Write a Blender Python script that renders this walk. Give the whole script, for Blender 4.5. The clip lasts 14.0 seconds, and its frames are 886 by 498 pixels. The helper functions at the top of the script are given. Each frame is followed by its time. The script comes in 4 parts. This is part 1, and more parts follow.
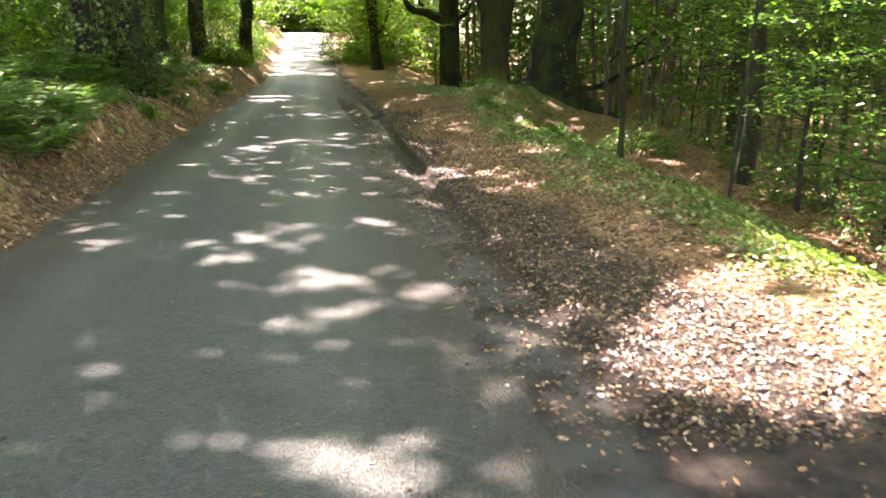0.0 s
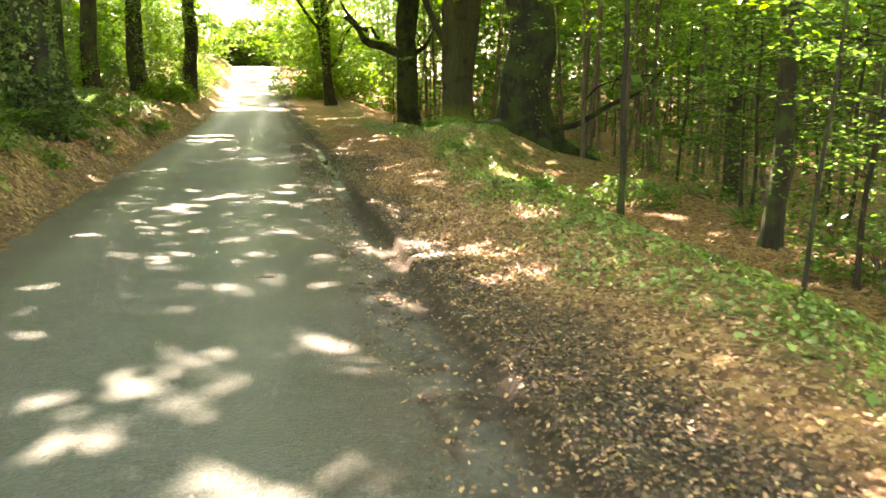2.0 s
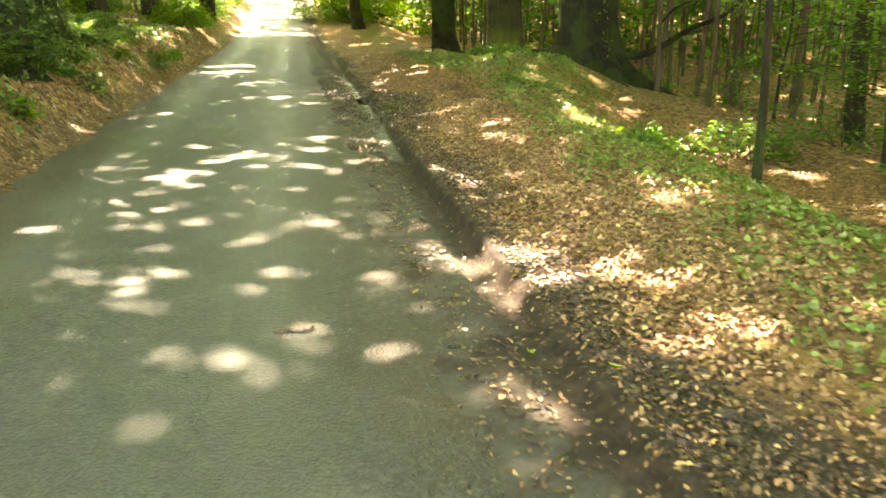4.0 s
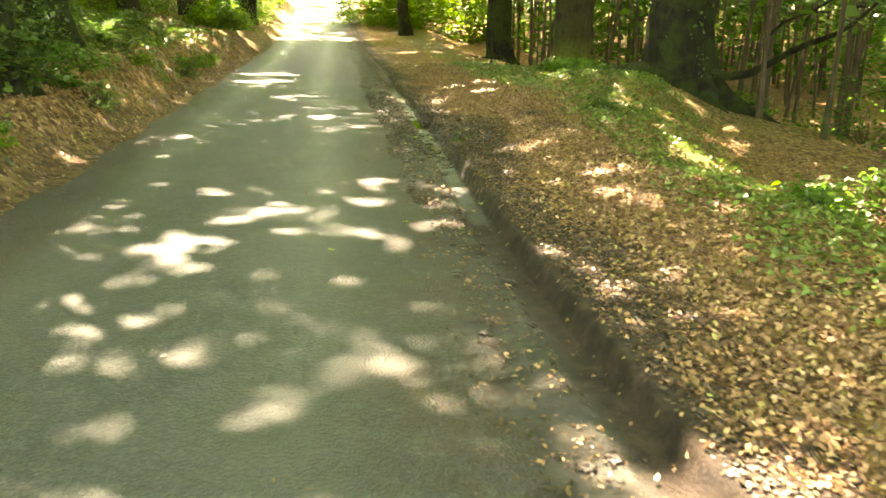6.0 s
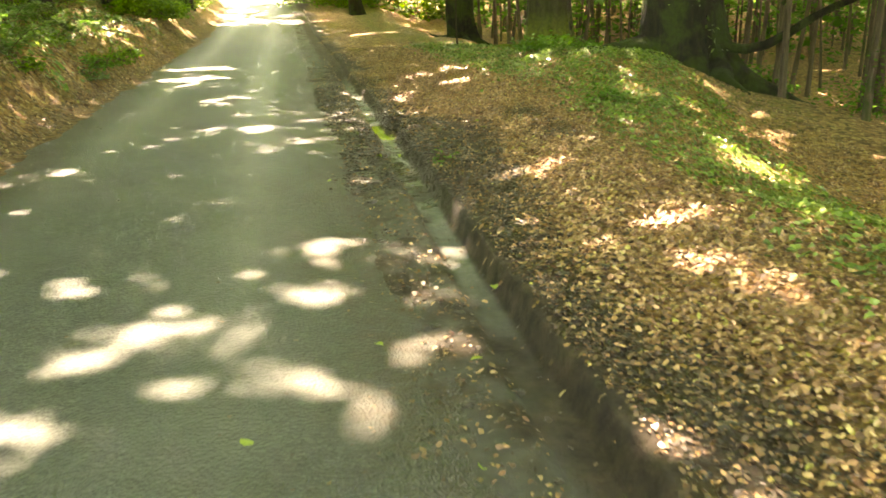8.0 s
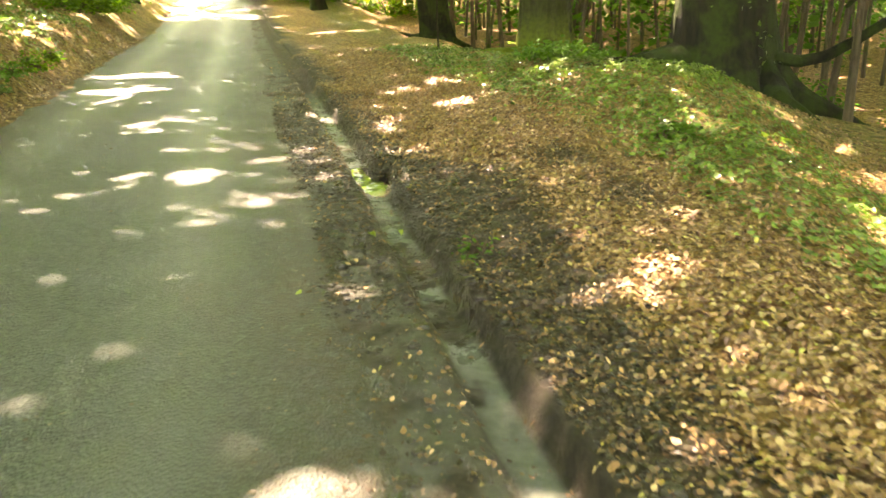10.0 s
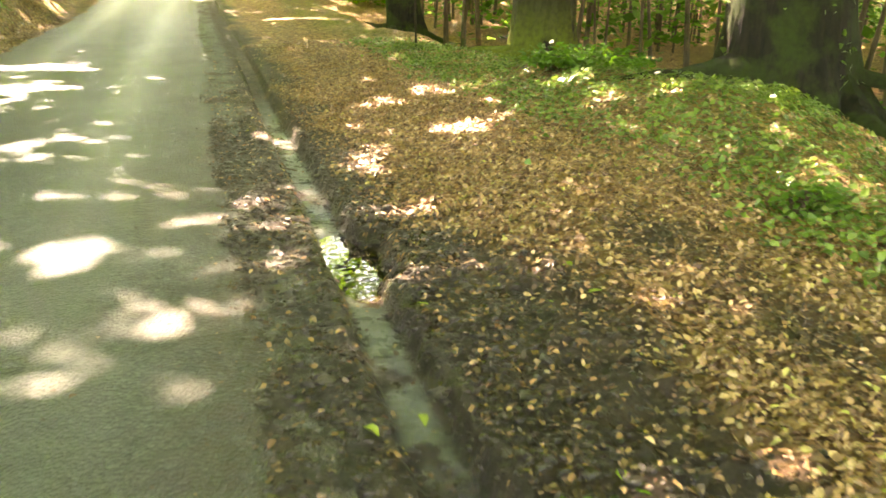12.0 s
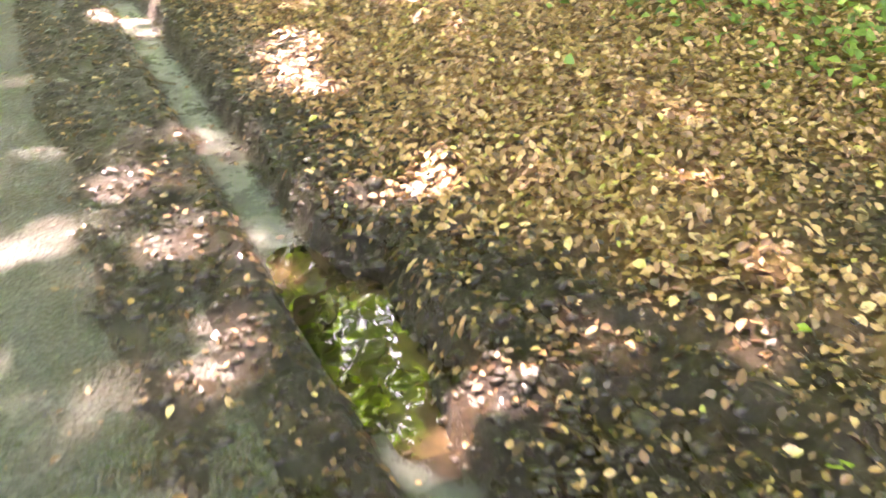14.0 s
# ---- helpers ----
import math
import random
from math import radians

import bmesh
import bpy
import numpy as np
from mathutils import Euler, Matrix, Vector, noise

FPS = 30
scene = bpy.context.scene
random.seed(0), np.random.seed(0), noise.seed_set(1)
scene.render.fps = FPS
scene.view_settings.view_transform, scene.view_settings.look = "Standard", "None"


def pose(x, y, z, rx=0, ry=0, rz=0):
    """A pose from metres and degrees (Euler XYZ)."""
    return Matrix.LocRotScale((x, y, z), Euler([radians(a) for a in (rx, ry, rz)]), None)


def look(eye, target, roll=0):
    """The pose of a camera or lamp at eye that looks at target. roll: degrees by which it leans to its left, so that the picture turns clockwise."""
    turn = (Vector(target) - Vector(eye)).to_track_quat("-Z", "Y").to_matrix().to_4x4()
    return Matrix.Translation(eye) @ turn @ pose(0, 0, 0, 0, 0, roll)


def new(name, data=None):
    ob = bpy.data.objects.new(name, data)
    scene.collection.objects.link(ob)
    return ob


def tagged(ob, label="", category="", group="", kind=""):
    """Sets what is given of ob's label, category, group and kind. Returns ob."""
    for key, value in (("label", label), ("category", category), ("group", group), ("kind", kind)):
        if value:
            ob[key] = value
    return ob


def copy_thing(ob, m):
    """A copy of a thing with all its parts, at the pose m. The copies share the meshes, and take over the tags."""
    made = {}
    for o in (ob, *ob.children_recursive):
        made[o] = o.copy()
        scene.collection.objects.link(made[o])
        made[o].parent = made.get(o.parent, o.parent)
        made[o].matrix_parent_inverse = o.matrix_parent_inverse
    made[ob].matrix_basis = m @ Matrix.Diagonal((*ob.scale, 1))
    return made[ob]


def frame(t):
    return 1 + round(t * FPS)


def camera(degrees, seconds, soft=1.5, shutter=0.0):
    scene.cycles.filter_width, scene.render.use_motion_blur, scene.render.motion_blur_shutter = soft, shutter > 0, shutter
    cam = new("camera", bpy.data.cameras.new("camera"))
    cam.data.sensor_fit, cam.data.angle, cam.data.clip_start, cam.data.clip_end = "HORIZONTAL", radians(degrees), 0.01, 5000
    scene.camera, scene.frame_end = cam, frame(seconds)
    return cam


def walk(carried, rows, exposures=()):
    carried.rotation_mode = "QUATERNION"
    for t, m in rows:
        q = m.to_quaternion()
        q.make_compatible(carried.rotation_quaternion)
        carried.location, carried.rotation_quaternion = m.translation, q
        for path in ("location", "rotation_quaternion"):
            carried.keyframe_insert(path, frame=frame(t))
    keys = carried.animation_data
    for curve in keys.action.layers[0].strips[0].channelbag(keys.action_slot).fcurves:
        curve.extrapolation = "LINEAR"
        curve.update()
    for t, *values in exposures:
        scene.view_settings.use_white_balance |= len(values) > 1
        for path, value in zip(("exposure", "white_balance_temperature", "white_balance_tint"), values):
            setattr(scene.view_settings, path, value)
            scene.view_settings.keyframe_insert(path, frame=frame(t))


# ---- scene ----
cam = camera(53.3, 14.0, soft=1.65, shutter=0.35)
METRES, EYE, TILT, LEAN, TURN = 19.0, 1.45, -12.6, 0.0, 0.0
ROWS = [
    (0.0, 0.0, 0.0, 0.0, 0.0, 0.0, -0.0),
    (0.5, -0.0045, 0.0302, 0.0076, 0.19, 0.46, -0.91),
    (1.0, -0.0056, 0.0634, 0.0163, -0.89, 1.01, -0.19),
    (1.5, -0.0097, 0.0941, 0.0237, -1.7, 0.95, -1.97),
    (2.0, -0.009, 0.1281, 0.0315, -2.93, 2.1, 0.53),
    (4.5, -0.0386, 0.3079, 0.0727, -0.73, -3.4, 0.16),
    (5.0, -0.0442, 0.3396, 0.0799, 0.01, -3.44, -0.4),
    (5.5, -0.0483, 0.3762, 0.0875, 0.63, -1.62, -1.2),
    (6.0, -0.0547, 0.4091, 0.0951, 0.97, -2.38, -1.32),
    (6.5, -0.0566, 0.4444, 0.1019, 0.47, -2.5, -0.61),
    (7.0, -0.0611, 0.4781, 0.1098, -0.35, -3.38, 0.24),
    (7.5, -0.0626, 0.5143, 0.1181, -0.98, -3.38, 1.33),
    (8.0, -0.0647, 0.5514, 0.1267, -1.53, -3.9, 1.72),
    (10.5, -0.083, 0.7343, 0.1689, -5.04, -4.66, 1.56),
    (11.0, -0.0842, 0.7706, 0.177, -5.94, -5.32, 1.21),
    (11.5, -0.089, 0.8045, 0.1831, -6.39, -5.35, 0.03),
    (12.0, -0.0903, 0.8408, 0.1889, -7.24, -5.13, 0.15),
    (12.5, -0.0944, 0.8754, 0.1956, -8.15, -6.69, 0.48),
    (13.0, -0.097, 0.9089, 0.202, -9.63, -8.96, 1.47),
    (13.5, -0.1003, 0.9392, 0.2068, -11.66, -16.38, 0.95),
    (14.0, -0.1049, 0.969, 0.2142, -17.4, -18.11, 3.73),
]
EXPOSURES = [(0.0, 3.74, 7400, 32), (1.0, 3.9, 8000, 29), (2.0, 4.36, 9300, 23), (5.0, 4.58, 10900, 16), (8.0, 4.7, 10900, 19), (11.0, 5.14, 10400, 24), (13.0, 5.22, 9200, 31), (14.0, 5.62, 7900, 41)]
walk(cam, [(t, pose(0, 0, EYE, TILT, LEAN, TURN) @ pose(METRES * x, METRES * y, METRES * z, 90 + pitch, roll, yaw)) for t, x, y, z, yaw, pitch, roll in ROWS], EXPOSURES)

# ---- world and sun ----
SUN_ELEV, SUN_AZ = 60.0, 18.0            # degrees; azimuth from straight ahead (+y) towards the left (-x)
world = bpy.data.worlds.new("sky")
scene.world = world
world.use_nodes = True
wn = world.node_tree
sky = wn.nodes.new("ShaderNodeTexSky")
sky.sky_type, sky.sun_disc = "NISHITA", False
sky.sun_elevation, sky.sun_rotation = radians(SUN_ELEV), radians(-SUN_AZ)
sky.dust_density = 2.0
wn.links.new(sky.outputs[0], wn.nodes["Background"].inputs[0])
wn.nodes["Background"].inputs[1].default_value = 0.15
SUN_DIR = Vector((-math.sin(radians(SUN_AZ)) * math.cos(radians(SUN_ELEV)), math.cos(radians(SUN_AZ)) * math.cos(radians(SUN_ELEV)), math.sin(radians(SUN_ELEV))))
sun_data = bpy.data.lights.new("sun", "SUN")
sun_data.energy, sun_data.angle, sun_data.color = 3.6, radians(0.55), (1.0, 0.988, 0.97)
sun = new("sun", sun_data)
sun.matrix_world = look(SUN_DIR * 60, (0, 0, 0))

# ---- plan ----
# The lane runs straight, its right edge at x = 0.75 - 0.145 y; u is the distance to the right of that edge.
SLOPE, EDGE, WIDE = 0.145, 0.75, 3.05
rng = np.random.default_rng(7)


def lane_u(x, y):
    return x - (EDGE - SLOPE * y)


def lane_x(u, y):
    return u + (EDGE - SLOPE * y)


def hashed(i, j, seed):
    v = np.sin(i * 127.1 + j * 311.7 + seed * 74.7) * 43758.5453
    return v - np.floor(v)


def value_noise(x, y, seed=0):
    """Smooth noise between -1 and 1 over one unit."""
    x, y = np.asarray(x, float), np.asarray(y, float)
    i, j = np.floor(x), np.floor(y)
    f, g = x - i, y - j
    f, g = f * f * (3 - 2 * f), g * g * (3 - 2 * g)
    a, b = hashed(i, j, seed), hashed(i + 1, j, seed)
    c, d = hashed(i, j + 1, seed), hashed(i + 1, j + 1, seed)
    return 2 * ((a + (b - a) * f) * (1 - g) + (c + (d - c) * f) * g) - 1


def fractal(x, y, seed=0, octaves=4):
    return sum(value_noise(np.asarray(x) * 2 ** k + 17 * k, np.asarray(y) * 2 ** k, seed + k) / 2 ** k for k in range(octaves)) / 1.6


def step(v, a, b):
    """0 below a, 1 above b, smooth between."""
    w = np.clip((np.asarray(v, float) - a) / (b - a), 0, 1)
    return w * w * (3 - 2 * w)


def gap(u, a, b, soft):
    return step(u, a - soft, a + soft) * (1 - step(u, b - soft, b + soft))


def rut_wander(y):
    return 0.04 * step(y, 17, 21) - 0.11 * (1 - step(y, 12, 19)) + 0.03 * value_noise(y / 2.6, 0 * y, 21) + 0.008 * value_noise(y / 0.35, 0 * y, 22)


def rise(y):
    """The lane's climb towards its far end."""
    return 0.0021 * (np.clip(np.asarray(y, float), 40, 78) - 40) ** 2


def height(x, y):
    """The ground's height."""
    x, y = np.asarray(x, float), np.asarray(y, float)
    u = lane_u(x, y)
    left = -(u + WIDE)
    near = 1 - step(np.hypot(x, y - 20), 60, 120)
    # the bank on the left
    bank = 0.68 * step(left, 0.05, 1.15) + 0.5 * step(left, 0.7, 3.2) + 0.6 * step(left, 3, 8)
    z = np.where(left > 0, bank, 0.0) * (0.55 + 0.45 * near)
    z = z + 0.16 * fractal(x / 0.9, y / 0.9, 3) * step(left, 0.25, 0.9) + 0.07 * fractal(x / 0.3, y / 0.3, 5, 3) * step(left, 0.1, 0.6)
    # the verge, falling to the wood
    u2 = u + 0.5 * value_noise(x / 3, y / 3, 9) - 1.6 * step(y, 17, 21)
    verge = (0.035 + 0.065 * step(y, 9.5, 12.5) - 0.05 * step(y, 16, 19.5)) * step(u - rut_wander(y), 0.68, 0.735) + 0.10 * step(u, 0.9, 2.4) - 0.72 * step(u2, 2.2, 4.7) - 0.35 * step(u2, 5, 12)
    z = z + np.where(u > 0, verge, 0.0)
    # the ivy mound before the old trees, and a rise under each
    z = z + 0.36 * np.exp(-(((x - 2.5) / 2.4) ** 2 + ((y - 23.4) / 2.2) ** 2) ** 1.3) + 0.30 * step(u, 1.5, 4) * np.exp(-(((x - 3.2) / 2.4) ** 2 + ((y - 26.4) / 3.0) ** 2))
    z = z + 0.05 * step(u, 0.8, 2.5) * np.exp(-(((x - 1.7) / 1.8) ** 2 + ((y - 30.6) / 2.2) ** 2))
    # the mossy hummock before the beech's roots
    z = z + 0.2 * np.exp(-(((x - 1.25) / 0.6) ** 2 + ((y - 26.6) / 1.0) ** 2))
    # rut with its sharp right lip
    wob = rut_wander(y)
    ru = u - wob
    along = step(y, 4, 12) * (1 - step(y, 27, 33))
    z = z - 0.06 * gap(ru, 0.49, 0.70, 0.03) * along * (0.75 + 0.25 * step(y, 15, 18)) - 0.03 * gap(ru, 0.48, 0.70, 0.05) * gap(y, 20.5, 21.4, 0.3) - 0.15 * gap(ru + 0.05 * value_noise(y / 0.22, 0 * y, 23), 0.56, 0.79, 0.05) * gap(y, 20.5, 21.3, 0.2)
    z = z - 0.015 * gap(ru, 0.12, 0.30, 0.07) * along * (0.5 + 0.5 * value_noise(y / 2.2, 3 + 0 * y, 8))
    rough = step(u, 0.02, 0.4) * (1 - 0.75 * gap(ru, 0.40, 0.735, 0.03) * along)
    z = z + rough * (0.022 * fractal(x / 0.35, y / 0.35, 31, 4) + (0.015 + 0.006 * step(u, 0.9, 1.6)) * fractal(x / 0.08, y / 0.08, 35, 2) * near)
    # mud churned into lumps
    churn = gap(u + 0.25 * fractal(x / 0.7, y / 0.7, 44), 0.76, 1.75, 0.12) * gap(y, 16.5, 22.3, 0.8) + 0.6 * gap(u, 0.1, 0.44, 0.1) * gap(y, 17.5, 23, 0.8)
    z = z + churn * (0.05 * np.maximum(fractal(x / 0.13, y / 0.13, 45, 3), -0.15) + 0.012 * fractal(x / 0.06, y / 0.06, 46, 2))
    z = z + step(u, 0.9, 2) * 0.05 * fractal(x / 1.1, y / 1.1, 41)
    z = z + 0.4 * step(u, 6, 14) * fractal(x / 6, y / 6, 51, 3)
    # the bed under the asphalt, with a ragged margin
    ragged = 0.22 * fractal(x / 0.45, y / 0.45, 61, 5)
    bed = step(u + ragged, -WIDE - 0.05, -WIDE + 0.15) * (1 - step(u + ragged, -0.12, 0.16))
    z = z - 0.03 * bed
    return z + rise(y)


ROAD_TOP = -0.004

# ---- materials ----
def material(name):
    m = bpy.data.materials.new(name)
    m.use_nodes = True
    nt = m.node_tree
    nt.nodes.clear()
    out = nt.nodes.new("ShaderNodeOutputMaterial")
    return m, nt, out


def node(nt, kind, **values):
    n = nt.nodes.new("ShaderNode" + kind)
    for key, value in values.items():
        n.inputs[key.replace("_", " ")].default_value = value
    return n


def place(nt):
    return nt.nodes.new("ShaderNodeNewGeometry").outputs["Position"]


def grain(nt, scale, detail=6.0, rough=0.6, stretch=None):
    n = node(nt, "TexNoise", Scale=scale, Detail=detail, Roughness=rough)
    if stretch:
        mp = node(nt, "Mapping", Scale=stretch)
        nt.links.new(place(nt), mp.inputs["Vector"])
        nt.links.new(mp.outputs[0], n.inputs["Vector"])
    else:
        nt.links.new(place(nt), n.inputs["Vector"])
    return n.outputs["Fac"]


def ramp(nt, fac, *stops):
    n = nt.nodes.new("ShaderNodeValToRGB")
    e = n.color_ramp.elements
    while len(e) < len(stops):
        e.new(0.5)
    for slot, (p, c) in zip(e, stops):
        slot.position, slot.color = p, (*c, 1) if len(c) == 3 else c
    nt.links.new(fac, n.inputs[0])
    return n.outputs["Color"]


def value(nt, fac, a, b, low=0.0, high=1.0):
    n = node(nt, "MapRange")
    for key, v in (("From Min", a), ("From Max", b), ("To Min", low), ("To Max", high)):
        n.inputs[key].default_value = v
    nt.links.new(fac, n.inputs["Value"])
    return n.outputs[0]


def mix(nt, fac, a, b, how="MIX"):
    n = nt.nodes.new("ShaderNodeMix")
    n.data_type, n.blend_type = "RGBA", how
    for slot, v in (("Factor_Float", fac), ("A_Color", a), ("B_Color", b)):
        s = next(i for i in n.inputs if i.identifier == slot)
        if isinstance(v, (int, float)):
            s.default_value = v
        elif isinstance(v, tuple):
            s.default_value = (*v, 1)
        else:
            nt.links.new(v, s)
    return next(o for o in n.outputs if o.identifier == "Result_Color")


def times(nt, a, b):
    n = nt.nodes.new("ShaderNodeMath")
    n.operation = "MULTIPLY"
    nt.links.new(a, n.inputs[0])
    if isinstance(b, (int, float)):
        n.inputs[1].default_value = b
    else:
        nt.links.new(b, n.inputs[1])
    return n.outputs[0]


def mask(nt, name):
    n = nt.nodes.new("ShaderNodeAttribute")
    n.attribute_name = name
    return n.outputs["Fac"]


def bump(nt, fac, strength, distance):
    n = node(nt, "Bump", Strength=strength, Distance=distance)
    nt.links.new(fac, n.inputs["Height"])
    return n.outputs[0]


def surface(nt, out, colour, rough, normal=None, spec=0.5):
    p = nt.nodes.new("ShaderNodeBsdfPrincipled")
    for slot, v in (("Base Color", colour), ("Roughness", rough), ("Specular IOR Level", spec), ("Normal", normal)):
        if v is None:
            continue
        if isinstance(v, (int, float)):
            p.inputs[slot].default_value = v
        elif isinstance(v, tuple):
            p.inputs[slot].default_value = (*v, 1)
        else:
            nt.links.new(v, p.inputs[slot])
    nt.links.new(p.outputs[0], out.inputs[0])
    return p


def asphalt_material():
    m, nt, out = material("asphalt")
    stone = node(nt, "TexVoronoi", Scale=70.0)
    nt.links.new(place(nt), stone.inputs["Vector"])
    chips = ramp(nt, stone.outputs["Color"], (0.12, (0.014, 0.016, 0.012)), (0.6, (0.05, 0.055, 0.046)), (0.9, (0.19, 0.195, 0.175)))
    coarse = node(nt, "TexVoronoi", Scale=26.0)
    nt.links.new(place(nt), coarse.inputs["Vector"])
    chips = mix(nt, 0.35, chips, ramp(nt, coarse.outputs["Color"], (0.3, (0.032, 0.035, 0.029)), (0.8, (0.16, 0.165, 0.145))))
    wear = grain(nt, 1.1, 5)
    colour = mix(nt, value(nt, wear, 0.3, 0.7, 0, 0.4), chips, (0.052, 0.058, 0.046))
    colour = mix(nt, value(nt, grain(nt, 0.5, 3, 0.5, (1.0, 0.12, 1)), 0.4, 0.68, 0, 0.6), colour, (0.082, 0.09, 0.076))
    colour = mix(nt, times(nt, mask(nt, "track"), value(nt, wear, 0.25, 0.7, 0.15, 0.6)), colour, (0.09, 0.096, 0.083))
    colour = mix(nt, times(nt, mask(nt, "dirt"), value(nt, grain(nt, 9.0, 8, 0.75), 0.36, 0.56)), colour, (0.06, 0.042, 0.028))
    colour = mix(nt, value(nt, grain(nt, 14.0, 4), 0.62, 0.70, 0, 0.65), colour, (0.038, 0.034, 0.024))
    colour = mix(nt, value(nt, grain(nt, 3.2, 6, 0.7), 0.5, 0.72, 0, 0.5), colour, (0.048, 0.05, 0.038))
    normal = bump(nt, stone.outputs["Distance"], 1.0, 0.012)
    colour = mix(nt, 1.0, colour, (0.7, 0.7, 0.7), "MULTIPLY")
    worn = value(nt, mask(nt, "track"), 0.0, 1.0, 1.0, 0.78)
    surface(nt, out, colour, times(nt, value(nt, wear, 0.2, 0.8, 0.68, 0.54), worn), normal, 0.5)
    return m


def ground_material():
    m, nt, out = material("woodland_soil")
    fine, mid, big = grain(nt, 38, 8, 0.7), grain(nt, 7, 7, 0.65), grain(nt, 0.8, 4)
    leaf = node(nt, "TexVoronoi", Scale=17.0, Randomness=1.0)
    nt.links.new(place(nt), leaf.inputs["Vector"])
    hue = nt.nodes.new("ShaderNodeSeparateColor")
    nt.links.new(leaf.outputs["Color"], hue.inputs[0])
    litter = ramp(nt, hue.outputs[0], (0.0, (0.08, 0.038, 0.018)), (0.35, (0.21, 0.10, 0.042)), (0.7, (0.38, 0.20, 0.08)), (1.0, (0.48, 0.30, 0.14)))
    litter = mix(nt, value(nt, fine, 0.33, 0.5, 0.6, 0), litter, (0.12, 0.065, 0.028))
    soil = ramp(nt, mid, (0.3, (0.022, 0.014, 0.009)), (0.55, (0.06, 0.038, 0.023)), (0.75, (0.11, 0.072, 0.044)))
    soil = mix(nt, value(nt, fine, 0.64, 0.72), soil, (0.13, 0.08, 0.046))
    green = ramp(nt, fine, (0.3, (0.03, 0.05, 0.010)), (0.6, (0.10, 0.15, 0.025)), (0.8, (0.19, 0.22, 0.05)))
    silt = ramp(nt, grain(nt, 12, 6), (0.3, (0.12, 0.125, 0.105)), (0.7, (0.20, 0.205, 0.175)))
    colour = mix(nt, mask(nt, "mud"), litter, soil)
    colour = mix(nt, times(nt, mask(nt, "wet"), value(nt, mid, 0.35, 0.6, 0.75, 0.25)), colour, (0.014, 0.010, 0.007))
    colour = mix(nt, times(nt, mask(nt, "moss"), value(nt, mid, 0.35, 0.62)), colour, green)
    colour = mix(nt, mask(nt, "silt"), colour, silt)
    rough = value(nt, times(nt, mask(nt, "wet"), value(nt, mid, 0.3, 0.6)), 0, 1.1, 0.85, 0.12)
    relief = mix(nt, 0.5, fine, mid)
    surface(nt, out, colour, rough, bump(nt, relief, 1.0, 0.1), 0.38)
    return m


def bark_material(name, dark, light, moss, amount, stretch=(7, 7, 1.1), foot=False):
    m, nt, out = material(name)
    ridge = grain(nt, 2.2, 8, 0.7, stretch)
    blotch = grain(nt, 2.2, 5)
    colour = ramp(nt, ridge, (0.3, dark), (0.7, light))
    cover = times(nt, value(nt, blotch, 0.62 - 0.3 * amount, 0.7 - 0.25 * amount), value(nt, grain(nt, 14, 4), 0.3, 0.6, 0.5, 1))
    if foot:
        xyz = nt.nodes.new("ShaderNodeSeparateXYZ")
        nt.links.new(place(nt), xyz.inputs[0])
        cover = times(nt, cover, value(nt, xyz.outputs["Z"], 0.3, 1.0, 1.0, 0.18))
    colour = mix(nt, cover, colour, moss)
    surface(nt, out, colour, 0.9, bump(nt, ridge, 1.0, 0.12), 0.25)
    return m


def leaf_material(name, *stops, shine=0.45, thin=0.5, through_tint=(1.75, 2.0, 0.45)):
    m, nt, out = material(name)
    geo = nt.nodes.new("ShaderNodeNewGeometry")
    colour = ramp(nt, geo.outputs["Random Per Island"], *stops)
    spots = grain(nt, 60, 3)
    colour = mix(nt, value(nt, spots, 0.45, 0.75, 0, 0.5), colour, tuple(0.55 * c for c in stops[0][1]))
    p = surface(nt, out, colour, shine, None, 0.45)
    if thin:
        t = nt.nodes.new("ShaderNodeBsdfTranslucent")
        nt.links.new(mix(nt, 1.0, colour, through_tint, "MULTIPLY"), t.inputs[0])
        s = nt.nodes.new("ShaderNodeMixShader")
        s.inputs[0].default_value = thin
        nt.links.new(p.outputs[0], s.inputs[1])
        nt.links.new(t.outputs[0], s.inputs[2])
        nt.links.new(s.outputs[0], out.inputs[0])
    return m


def water_material():
    m, nt, out = material("puddle_water")
    ripple = grain(nt, 5, 2)
    surface(nt, out, ramp(nt, grain(nt, 5, 5), (0.42, (0.012, 0.010, 0.005)), (0.65, (0.06, 0.038, 0.02))), 0.03, bump(nt, ripple, 0.14, 0.03), 0.5)
    return m


ASPHALT, SOIL, WATER = asphalt_material(), ground_material(), water_material()
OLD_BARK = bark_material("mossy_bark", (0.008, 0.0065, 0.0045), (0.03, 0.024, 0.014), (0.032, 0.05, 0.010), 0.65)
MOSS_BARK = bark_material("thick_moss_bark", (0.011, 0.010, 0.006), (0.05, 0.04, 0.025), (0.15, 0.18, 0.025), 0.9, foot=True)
GREY_BARK = bark_material("grey_bark", (0.016, 0.013, 0.008), (0.055, 0.043, 0.026), (0.045, 0.07, 0.015), 0.4)
POLE_BARK = bark_material("pole_bark", (0.05, 0.037, 0.024), (0.17, 0.128, 0.08), (0.05, 0.07, 0.018), 0.35)
TWIG = bark_material("twig_bark", (0.05, 0.035, 0.022), (0.18, 0.13, 0.08), (0.06, 0.08, 0.02), 0.05)
WET_LITTER = leaf_material("wet_leaves", (0.0, (0.028, 0.016, 0.010)), (0.5, (0.085, 0.046, 0.024)), (0.85, (0.15, 0.085, 0.042)), (1.0, (0.27, 0.165, 0.08)), shine=0.4, thin=0)
